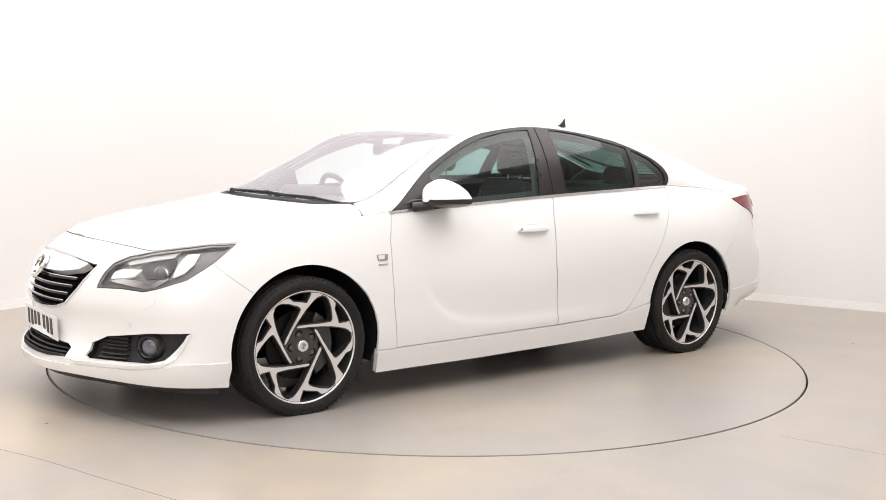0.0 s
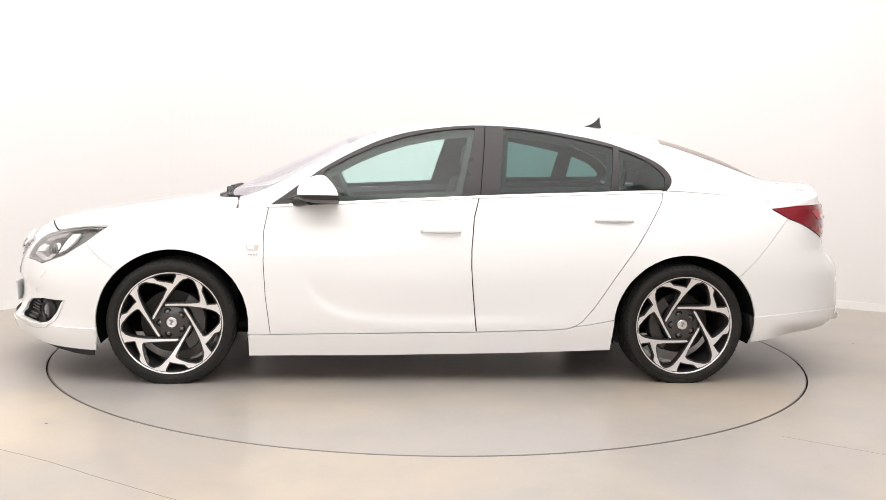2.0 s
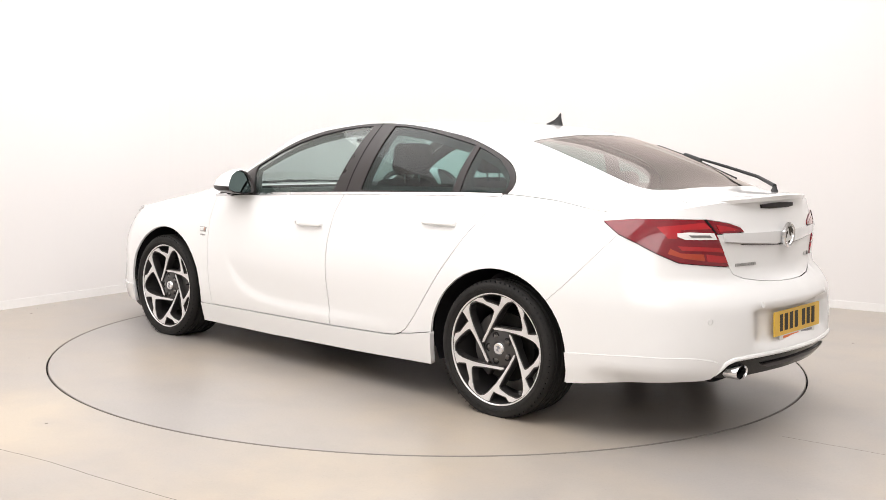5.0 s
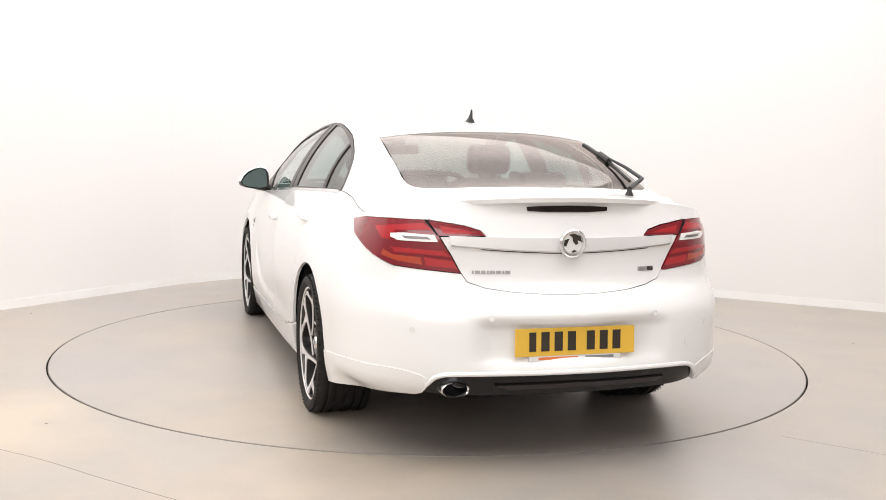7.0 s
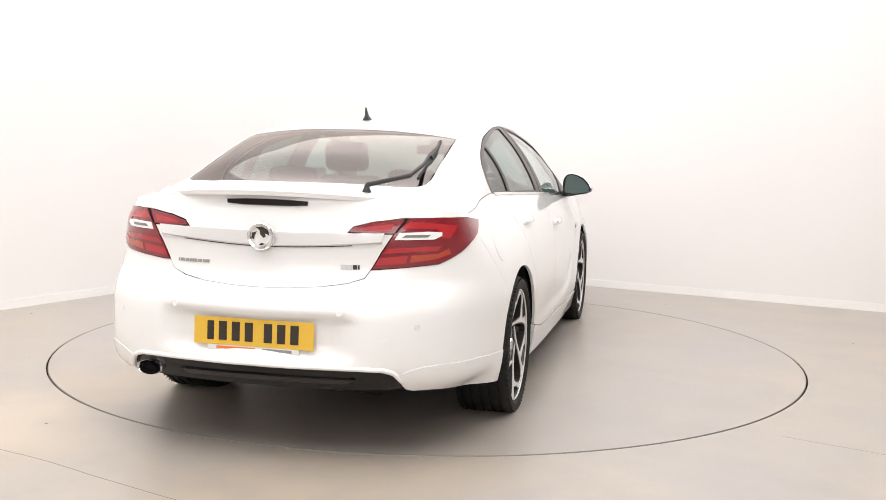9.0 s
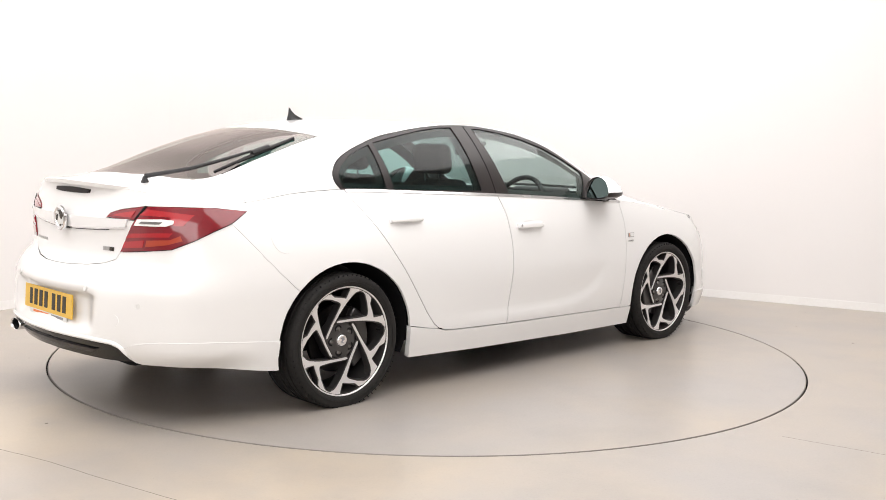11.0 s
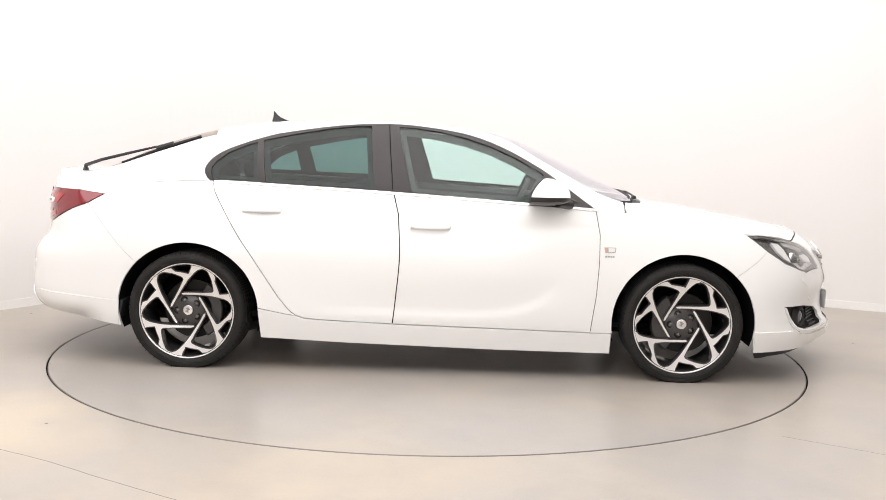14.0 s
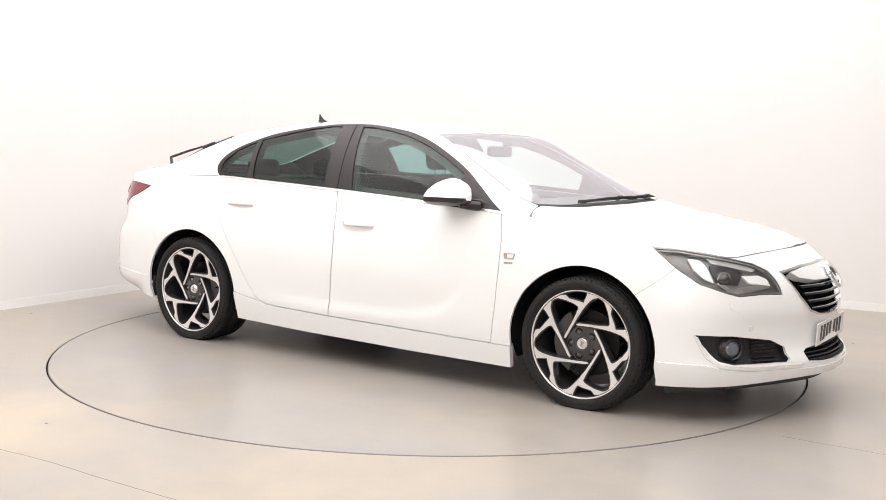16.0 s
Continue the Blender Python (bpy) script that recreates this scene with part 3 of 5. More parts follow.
HEAD = [(1.763, 0.805, 0.814), (1.867, 0.766, 0.812), (1.979, 0.696, 0.793), (2.074, 0.60, 0.771), (2.146, 0.51, 0.746), (2.20, 0.465, 0.714), (2.24, 0.452, 0.670), (2.273, 0.449, 0.604), (2.202, 0.569, 0.609), (2.166, 0.628, 0.606), (2.140, 0.668, 0.603), (2.091, 0.723, 0.621), (1.99, 0.79, 0.660), (1.88, 0.818, 0.730)]
TAILL = [(-1.808, 0.79, 0.957), (-1.897, 0.80, 0.905), (-1.985, 0.79, 0.872), (-2.066, 0.765, 0.832), (-2.14, 0.70, 0.793), (-2.248, 0.445, 0.767), (-2.236, 0.487, 0.843), (-2.221, 0.530, 0.914), (-2.245, 0.43, 0.914), (-2.262, 0.350, 0.917), (-2.254, 0.372, 0.940), (-2.235, 0.44, 0.959), (-2.190, 0.57, 0.978), (-2.105, 0.70, 0.980), (-1.96, 0.76, 0.976)]
FOG = [(1.993, 0.827, 0.427), (2.137, 0.705, 0.420), (2.263, 0.509, 0.388), (2.305, 0.437, 0.352), (2.325, 0.43, 0.30), (2.315, 0.445, 0.286), (2.143, 0.709, 0.290), (2.09, 0.765, 0.308), (2.037, 0.80, 0.366)]
GRILLE = [(2.33, 0.0, 0.728), (2.30, 0.25, 0.720), (2.252, 0.405, 0.700), (2.29, 0.383, 0.648), (2.327, 0.350, 0.59), (2.368, 0.29, 0.522), (2.392, 0.22, 0.500), (2.418, 0.10, 0.488), (2.42, 0.0, 0.486)]
LOWGR = [(2.43, 0.0, 0.345), (2.42, 0.20, 0.342), (2.385, 0.31, 0.334), (2.372, 0.335, 0.320), (2.379, 0.325, 0.280), (2.42, 0.2, 0.268), (2.44, 0.0, 0.264)]


def both(half):
    """A closed outline from its half, that begins and ends on the middle line."""
    return half + [(-a, z) for a, z in half[::-1] if abs(a) > 1e-6]


def car_body():
    head, tail, fog = lows(*HEAD), lows(*TAILL), lows(*FOG)
    gr, lg = lows(*GRILLE), lows(*LOWGR)
    gr[0], gr[-1], lg[0], lg[-1] = (0, gr[0][1]), (0, gr[-1][1]), (0, lg[0][1]), (0, lg[-1][1])
    angle_f = math.degrees(math.atan2((0.608 - ARCH_F[1]) / ARCH_F[3], (1.726 - ARCH_F[0]) / ARCH_F[2]))
    # front bumper: bottom edge, wheel arch, seam below the lamp, lamp edge, bonnet line
    half = [(0, 0.205), on_low((2.40, 0.35, 0.205)), on_low((2.2, 0.65, 0.19)), at_x(1.825, 0.172)]
    half += [(a, z) for a, z in arch(ARCH_F, -10, angle_f, 14)]
    half += head[13:2:-1]
    half += [(a, z - 0.001) for a, z in zip(SH_A[::6], SH_Z[::6]) if a < head[3][0] - 0.01][::-1]
    if abs(half[-1][0]) > 1e-6:
        half.append((0, SH_Z[0]))
    skin("front_bumper", both(half), low, PAINT, CAR, "white front bumper with a deep lip", holes=[both(gr), both(lg), fog, mirror(fog)], step=0.028, gap=0.0009)
    for s in (1, -1):
        sgn = (lambda p: p) if s == 1 else mirror
        door_f = [at_x(x, z) for x, z in ((0.930, 0.262), (0.942, 0.36), (0.956, 0.463), (0.968, 0.648), (0.967, 0.802))]
        sh_door = shoulder_run(0.940, -0.175, 30)
        mid = [at_x(x, z) for x, z in ((-0.14, 0.888), (-0.127, 0.725), (-0.127, 0.63), (-0.132, 0.544), (-0.16, 0.28))]
        fender = [at_x(1.043, 0.262)] + door_f + shoulder_run(0.940, 1.745, 30) + [head[0], head[-1]] + arch(ARCH_F, angle_f, 189, 34)
        skin("front_wing", sgn(fender), low, PAINT, CAR, step=0.03, gap=0.0006)
        skin("front_door", sgn(door_f + sh_door + mid), low, PAINT, CAR, step=0.022, gap=0.003)
        back = [at_x(x, z) for x, z in ((-1.190, 0.985), (-1.110, 0.875), (-1.015, 0.73), (-0.953, 0.645), (-0.895, 0.56), (-0.797, 0.413), (-0.736, 0.341), (-0.70, 0.315), (-0.65, 0.299), (-0.572, 0.293))]
        skin("rear_door", sgn(mid[::-1] + shoulder_run(-0.175, -1.205, 30) + back), low, PAINT, CAR, step=0.022, gap=0.003)
        sill_top = [at_x(x, z) for x, z in ((1.043, 0.259), (0.945, 0.260), (-0.153, 0.277), (-0.572, 0.291), (-0.65, 0.297), (-0.70, 0.3125), (-0.76, 0.320), (-0.91, 0.348))]
        skin("side_skirt", sgn(sill_top + [at_x(-0.897, 0.182), at_x(-0.4, 0.165), at_x(0.4, 0.150), at_x(1.04, 0.146)]), low, PAINT, CAR, "white sculpted side skirt", step=0.018, lift=0.006, depth=0.03, gap=0.001)
        angle_r = math.degrees(math.atan2((0.608 - ARCH_R[1]) / ARCH_R[3], (-1.616 - ARCH_R[0]) / ARCH_R[2]))
        quarter = back[::-1][2:]
        quarter = [at_x(-0.905, 0.349), at_x(-0.76, 0.3215)] + back[::-1][2:] + shoulder_run(-1.205, -1.80, 24) + [tail[0], tail[1], on_low((-1.758, 0.867, 0.743))] + arch(ARCH_R, angle_r, 3, 34)
        skin("rear_quarter_panel", sgn(quarter), low, PAINT, CAR, step=0.03, gap=0.001)
    # rear bumper
    half = [(BIG, 0.390), on_low((-2.40, 0.30, 0.387)), on_low((-2.345, 0.50, 0.382)), on_low((-2.33, 0.545, 0.376)), on_low((-2.317, 0.572, 0.363)), on_low((-2.305, 0.590, 0.340)), on_low((-2.295, 0.603, 0.312)), on_low((-2.283, 0.618, 0.294)), on_low((-2.262, 0.642, 0.284)), on_low((-2.199, 0.714, 0.280)), on_low((-1.993, 0.83, 0.258)), at_x(-1.705, 0.224)]
    half += arch(ARCH_R, 195, angle_r, 16) + [on_low((-1.758, 0.867, 0.743)), tail[1]] + tail[2:6]
    half += [on_low((-2.259, 0.422, 0.734)), on_low((-2.282, 0.358, 0.712)), on_low((-2.316, 0.256, 0.698)), on_low((-2.345, 0.119, 0.690)), (BIG, 0.688)]
    loop = half + [(2 * BIG - a, z) for a, z in half[::-1] if a < BIG - 1e-6]

    def wrap(a, z):
        return low(np.where(a > BIG, a - 2 * BIG, a), z)

    skin("rear_bumper", loop, wrap, PAINT, CAR, "white rear bumper with parking sensors", step=0.024, gap=0.001)
    # lower tailgate
    half = half[::-1][:5] + [tail[5], tail[6], tail[7], tail[8], tail[9], tail[10], tail[11], tail[12]]
    half += [(a, z - 0.001) for a, z in zip(SH_A[::4], SH_Z[::4]) if a > tail[12][0] + 0.002] + [(BIG, SH_Z[-1])]
    loop = half + [(2 * BIG - a, z) for a, z in half[::-1] if a < BIG - 1e-6]
    gate = skin("tailgate", loop, wrap, PAINT, CAR, "white tailgate with a chrome bar and badge", step=0.026)
    # strips between lamp and shoulder
    for s in (1, -1):
        sgn = (lambda p: p) if s == 1 else mirror
        xs = float(low(np.array([tail[12][0]]), np.array([1.0]))[0, 0])
        strip = [tail[0], tail[14], tail[13], tail[12]] + shoulder_run(xs, -1.80, 30)
        skin("lamp_surround", sgn(strip), low, PAINT, CAR, step=0.02, gap=0.0005)
    # dark inner shell and unseen box, added so that the gaps read black
    run = [(a, z - 0.012) for a, z in zip(SH_A[::8], SH_Z[::8]) if a < BIG - 0.60]
    shell = [(-BIG + 0.60, 0.30), (BIG - 0.60, 0.30)] + run[::-1] + [(-a, z) for a, z in run]
    part("dark_gap_box", box(0.20, 0.80, 0.44, (-2.02, 0, 0.66), 0.02), SHELL, CAR)
    holes = [arc(at_x(c[0], 0.5)[0] * s, c[1], c[2] + 0.03, c[3] + 0.03, -8, 188, 30) for c in (ARCH_F, ARCH_R) for s in (1, -1)]
    skin("inner_shell", shell, low, SHELL, CAR, holes=[resample(np.array(h), 0.05) for h in holes] + [both(gr), both(lg), fog, mirror(fog), head, mirror(head)], step=0.05, lift=-0.016, depth=0.0, gap=0.0)

    # upper body
    screen = smooth_path([(1.045, 0.722), (1.10, 0.69), (1.175, 0.54), (1.207, 0.27), (1.215, 0.0), (1.207, -0.27), (1.175, -0.54), (1.10, -0.69), (1.045, -0.722)], 5)
    head_edge = smooth_path([(0.378, -0.600), (0.385, -0.35), (0.375, 0.0), (0.385, 0.35), (0.378, 0.600)], 6)
    rail = lambda x0, x1, n, s: [(x, s * (float(RAIL_Y(x)) - 0.001)) for x in np.linspace(x0, x1, n)]
    shr = lambda x0, x1, n, s: [(x, s * (float(shoulder(x)[0]) - 0.0015)) for x in np.linspace(x0, x1, n)]
    skin("windscreen", [tuple(p) for p in screen] + rail(1.0, 0.42, 14, -1) + [tuple(p) for p in head_edge] + rail(0.42, 1.0, 14, 1), top, SCREEN, CAR, "clear windscreen with a faint violet sheen", step=0.05, depth=0.004, lift=-0.002)
    tail_edge = smooth_path([(-1.235, 0.540), (-1.29, 0.30), (-1.315, 0.0), (-1.29, -0.30), (-1.235, -0.540)], 6)
    skin("roof", [tuple(p) for p in head_edge[::-1]] + rail(0.35, -1.2, 30, -1) + [tuple(p) for p in tail_edge[::-1]] + rail(-1.2, 0.35, 30, 1), top, PAINT, CAR, "white roof", step=0.05)
    low_edge = [(-1.84, 0.562), (-1.885, 0.552), (-1.925, 0.515), (-1.955, 0.40), (-1.975, 0.0), (-1.955, -0.40), (-1.925, -0.515), (-1.885, -0.552), (-1.84, -0.562)]
    skin("rear_window", [tuple(p) for p in tail_edge[::-1]][::-1] + rail(-1.25, -1.82, 14, -1) + low_edge[::-1] + rail(-1.82, -1.25, 14, 1), top, REARGLASS, CAR, "dark tinted rear window", step=0.05, depth=0.004, lift=-0.002)
    lid = rail(-1.80, -1.84, 3, 1) + low_edge[1:-1] + rail(-1.84, -1.80, 3, -1) + shr(-1.80, X_TAIL + 0.002, 30, -1) + shr(X_TAIL + 0.002, -1.80, 30, 1)
    skin("boot_lid", lid, top, PAINT, CAR, step=0.03)
    hood_back = [(x + 0.05 - 0.02 * abs(y), y) for x, y in screen[3:-3]]
    hood = hood_back[::-1] + [(1.10, 0.775)] + shr(1.11, X_NOSE - 0.001, 60, 1) + shr(X_NOSE - 0.001, 1.11, 60, -1) + [(1.10, -0.775)]
    skin("bonnet", hood, top, PAINT, CAR, "smooth white bonnet", step=0.04, gap=0.0035)
    # black tube laid in the bonnet gap to stand in for its shade
    for s in (1, -1):
        pts = [(x, s * (y - 0.001), z - 0.0085) for x, y, z in SHOULDER[::8] if x > 2.07]
        part("bonnet_gap_line", tube(pts, 0.0055, 6), SHELL, CAR, "black line that darkens the bonnet gap")
    cowl = [tuple(p) for p in screen] + [(1.10, -0.775)] + hood_back[::-1] + [(1.10, 0.775)]
    skin("cowl", cowl[:len(screen)] + [(x, y) for x, y in hood_back[::-1]], top, PLASTIC, CAR, "black plastic cowl below the windscreen", step=0.05, lift=-0.012, depth=0.02)
    # roof lining and pillar trim seen from inside
    skin("roof_lining", rail(0.36, -1.25, 20, 1) + rail(-1.25, 0.36, 20, -1), top, LINING, CAR, step=0.08, lift=-0.03, depth=0.0, gap=0.02)
    for s in (1, -1):
        fn = lambda x, z, s=s: side(x, z, s)
        rl = lambda x0, x1, n: [(x, float(_rail(x)[3])) for x in np.linspace(x0, x1, n)]
        sl = lambda x0, x1, n: [(x, float(shoulder(x)[1])) for x in np.linspace(x0, x1, n)]
        ring = rl(1.045, -1.80, 70) + sl(-1.80, -1.215, 16) + [tuple(p) for p in FRAME[::-1]] + sl(0.965, 1.10, 5) + rl(1.10, 1.05, 2)
        skin("roof_pillar", ring, fn, PAINT, CAR, "white roof side frame", step=0.03)
        skin("pillar_trim", ring, fn, LINING, CAR, step=0.025, lift=-0.007, depth=0.0, gap=0.002)
        base = sl(-1.20, 0.955, 50)
        skin("window_frame", [tuple(p) for p in FRAME] + base, fn, TRIM, CAR, "satin black side window frame", holes=[PANE_F, PANE_R, PANE_Q], step=0.03, lift=0.001)
        skin("inner_window_frame", [tuple(q) for q in inset(np.array([tuple(p) for p in FRAME] + base), 0.008)], fn, INNER, CAR, "grey inner window surround", holes=[[tuple(q) for q in inset(np.array(h), 0.030)] for h in (PANE_F, PANE_R, PANE_Q)], step=0.03, lift=-0.028, depth=0.0, gap=0.0)
        skin("front_door_glass", PANE_F, fn, SIDEGLASS, CAR, "green-tinted door window", step=0.06, depth=0.004, lift=-0.004, gap=-0.003)
        skin("rear_door_glass", PANE_R, fn, DARKGLASS, CAR, "dark privacy door window", step=0.06, depth=0.004, lift=-0.004, gap=-0.003)
        skin("quarter_glass", PANE_Q, fn, DARKGLASS, CAR, "small dark quarter window", step=0.06, depth=0.004, lift=-0.004, gap=-0.003)
        sgn = (lambda p: p) if s == 1 else mirror
        run = shoulder_run(0.955, -1.20, 60)
        skin("belt_trim", sgn(run + [(a, z - 0.013) for a, z in run[::-1]]), low, SATIN, CAR, "thin bright belt strip", step=0.03, lift=0.004, depth=0.006, gap=0.0)
    # raised lower lips of the bumpers
    lip = [at_x(1.823, 0.174), at_x(1.821, 0.292), on_low((2.04, 0.80, 0.292)), on_low((2.094, 0.759, 0.274)), on_low((2.181, 0.658, 0.258)), on_low((2.352, 0.38, 0.250)), on_low((2.42, 0.2, 0.248)), (0, 0.246)]
    low_lip = [(0, 0.207), on_low((2.40, 0.35, 0.207)), on_low((2.2, 0.65, 0.192))]
    skin("front_lip", lip + [(-a, z) for a, z in lip[-2::-1]] + [(-a, z) for a, z in low_lip[::-1]] + low_lip[1:], low, PAINT, CAR, "white lower lip of the front bumper", step=0.025, lift=0.007, depth=0.012, gap=0.001)
    val = [on_low((-2.300, 0.601, 0.335)), on_low((-2.312, 0.588, 0.362)), on_low((-2.29, 0.63, 0.382)), on_low((-2.255, 0.68, 0.393)), on_low((-2.211, 0.734, 0.398)), on_low((-2.001, 0.847, 0.392)), at_x(-1.697, 0.368), at_x(-1.707, 0.227), on_low((-1.993, 0.83, 0.262)), on_low((-2.199, 0.714, 0.284)), on_low((-2.262, 0.644, 0.288)), on_low((-2.285, 0.620, 0.298))]
    for s in (1, -1):
        skin("rear_valance", val if s == 1 else mirror(val), low, PAINT, CAR, "white lower corner of the rear bumper", step=0.02, lift=0.0035, depth=0.010, gap=0.001)
    # dark air dam under the nose
    dam = [(0, 0.150), on_low((2.36, 0.40, 0.150)), on_low((2.15, 0.70, 0.145)), at_x(1.86, 0.130), at_x(1.84, 0.19), on_low((2.15, 0.70, 0.20)), on_low((2.38, 0.40, 0.215)), (0, 0.215)]
    skin("air_dam", dam + [(-a, z) for a, z in dam[-2:0:-1]], low, PLASTIC, CAR, "black air dam under the front lip", step=0.04, lift=-0.03, depth=0.01)
    # underside
    part("underbody", join(box(3.8, 1.1, 0.06, (0.05, 0, 0.240), 0.02), box(1.5, 1.66, 0.05, (0.1, 0, 0.215), 0.015)), SHELL, CAR, "dark underbody")
    # made-up dark box that blocks the bright floor behind the tail
    part("tail_shade_box", box(0.46, 1.05, 0.13, (-2.02, 0.0, 0.315), 0.05, 3), SHELL, CAR, "dark box added under the tail to deepen the shade")
    for s in (1, -1):
        part("suspension_arm", join(tube([(-0.98, s * 0.52, 0.20), (-1.12, s * 0.66, 0.185), (-1.30, s * 0.76, 0.24)], [0.035, 0.03, 0.035], 10), tube([(-1.30, s * 0.35, 0.24), (-1.30, s * 0.78, 0.27)], 0.03, 10)), PLASTIC, CAR, "dark rear suspension arm")
        part("arch_flap", box(0.02, 0.13, 0.14, (-1.705, s * 0.80, 0.30), 0.006, 2, Matrix.Rotation(radians(12), 4, "Y")), PLASTIC, CAR, "black arch flap behind the rear wheel")


car_body()


# ---- wheels ----
SPOKE = [(-0.385, 0.050), (-0.335, 0.062), (-0.205, 0.298), (-0.092, 0.48), (0.006, 0.625), (0.075, 0.71), (0.17, 0.815), (0.245, 0.872), (0.31, 0.885), (0.36, 0.925), (0.25, 0.962), (0.10, 0.982), (0.095, 0.93), (0.030, 0.79), (-0.01, 0.80), (-0.08, 0.815), (-0.25, 0.838),
         (-0.33, 0.905), (-0.43, 0.89), (-0.56, 0.815), (-0.66, 0.735), (-0.645, 0.70), (-0.60, 0.745), (-0.545, 0.788), (-0.477, 0.806), (-0.32, 0.785), (-0.167, 0.735), (-0.10, 0.70), (-0.085, 0.665), (-0.167, 0.492), (-0.275, 0.298), (-0.37, 0.125)]


def spoke_plate(r, grow, y0, y1, dish, turn):
    """One swirling spoke, cut from plate: outline seen from outside, sunk towards the hub."""
    out = inset(np.array(SPOKE), -grow) if grow else np.array(SPOKE)
    c, s = math.cos(turn), math.sin(turn)
    bm = prism([(-(u * c - v * s) * r, (u * s + v * c) * r) for u, v in out], y1 - y0)
    for v in bm.verts:
        rr = min(1.0, math.hypot(v.co.x, v.co.z) / r)
        v.co.y += y0 - dish * (1 - rr) ** 1.2
    return bm


def wheel():
    R = 0.268
    w = tagged(new("wheel"))
    w.parent = CAR
    groove = []
    for y in (-0.035, -0.075, -0.12, -0.165, -0.205):
        groove += [(0.331, y + 0.007), (0.322, y + 0.005), (0.322, y - 0.005), (0.331, y - 0.007)]
    rubber = lathe([(0.262, -0.006), (0.270, 0.005), (0.285, 0.013), (0.303, 0.015), (0.318, 0.009), (0.327, -0.004), (0.331, -0.018)] + groove + [(0.330, -0.225), (0.321, -0.240), (0.30, -0.246), (0.262, -0.236)], 120)
    for v in rubber.verts:
        # the tyre stands flat on the ground and bulges a little there
        if v.co.z < -0.29:
            v.co.y += 0.006 * (-0.29 - v.co.z) / 0.04 * (1 if v.co.y > -0.11 else -1)
        v.co.z = max(v.co.z, -AXLE_Z)
    tyre = part("tyre", rubber, RUBBER, w, "low-profile black tyre")
    ring = lathe([(0.289, 0.0138), (0.2895, 0.0160), (0.292, 0.0160), (0.2925, 0.0145)], 96)
    part("sidewall_rib", ring, RUBBER, tyre)
    cut = bmesh.new()
    for k in range(72):
        a = 2 * math.pi * k / 72
        b = box(0.006, 0.02, 0.002, (0, 0, 0))
        bmesh.ops.transform(b, matrix=Matrix.Rotation(a, 4, "Y") @ pose(0.3185, 0.0062, 0, 0, 0, -50), verts=b.verts)
        cut = join(cut, b)
    tagged(part("tread_sipes", cut, SHELL, tyre, smooth=False), kind="stuff")
    part("barrel", lathe([(R, 0.0), (0.258, -0.004), (0.252, -0.03), (0.238, -0.07), (0.232, -0.2), (0.246, -0.225)], 72), GUNMETAL, w)
    part("rim_lip", lathe([(0.2615, -0.006), (0.2615, 0.0), (0.2640, 0.003), (0.268, 0.003), (0.2705, -0.002)], 96), ALLOY, w, "machined bright rim lip")
    part("hub_disc", lathe([(0.001, -0.034), (0.030, -0.034), (0.036, -0.030), (0.080, -0.034), (0.093, -0.042), (0.100, -0.060), (0.095, -0.10)], 60), GUNMETAL, w)
    for k in range(6):
        a = k * math.pi / 3
        part("spoke", spoke_plate(R * 0.985, 0.012, -0.050, -0.0062, 0.042, a), GUNMETAL, w, smooth=False)
        part("spoke_face", spoke_plate(R * 0.985, -0.010, -0.012, -0.0025, 0.042, a), ALLOY, w, "diamond-cut bright face", smooth=False)
    for k in range(5):
        a = 2 * math.pi * k / 5 + 1.222
        bolt = lathe([(0.0001, -0.027), (0.0095, -0.029), (0.0130, -0.033), (0.0130, -0.045)], 6)
        bmesh.ops.translate(bolt, vec=(0.060 * math.cos(a), 0, 0.060 * math.sin(a)), verts=bolt.verts)
        part("wheel_bolt", bolt, BOLT, w)
        # flat black ring painted in for the shade inside the bolt hole
        well = lathe([(0.0132, -0.038), (0.0132, -0.0322), (0.0205, -0.0322), (0.0215, -0.036)], 16)
        bmesh.ops.translate(well, vec=(0.060 * math.cos(a), 0, 0.060 * math.sin(a)), verts=well.verts)
        part("bolt_well_shade", well, SHELL, w)
    cap = part("hub_cap", lathe([(0.0001, -0.0225), (0.025, -0.0235), (0.029, -0.027), (0.031, -0.034)], 32), CHROME, w, "chrome hub cap")
    part("cap_emblem", join(prism([(-0.014, 0.004), (-0.002, 0.016), (0.012, 0.012), (0.003, 0.003), (0.013, -0.008), (-0.006, -0.015), (-0.001, -0.004)], 0.001, Matrix.Translation((0, -0.0226, 0)))), GREYINK, cap, smooth=False)
    valve = lathe([(0.0001, -0.004), (0.004, -0.004), (0.004, -0.03)], 8)
    bmesh.ops.translate(valve, vec=(-0.22, 0, 0.03), verts=valve.verts)
    part("valve", valve, SHELL, w)
    return w


def brakes(x, s):
    """Disc and caliper behind a wheel; they do not belong to the wheel's face."""
    y = s * 0.78
    disc = lathe([(0.06, 0.0), (0.075, 0.012), (0.165, 0.012), (0.168, 0.0), (0.165, -0.012), (0.07, -0.012)], 48)
    bmesh.ops.translate(disc, vec=(x, y, AXLE_Z), verts=disc.verts)
    part("brake_disc", disc, STEEL, CAR, "worn steel brake disc")
    cal = [(0.175 * math.cos(radians(a)), 0.175 * math.sin(radians(a))) for a in range(120, 241, 15)] + [(0.11 * math.cos(radians(a)), 0.11 * math.sin(radians(a))) for a in range(240, 119, -15)]
    part("brake_caliper", prism([(x - (u if x > 0 else -u) * -1, AXLE_Z + v) for u, v in cal], 0.09, Matrix.Translation((0, y - 0.05, 0)), 0.006), GUNMETAL, CAR)


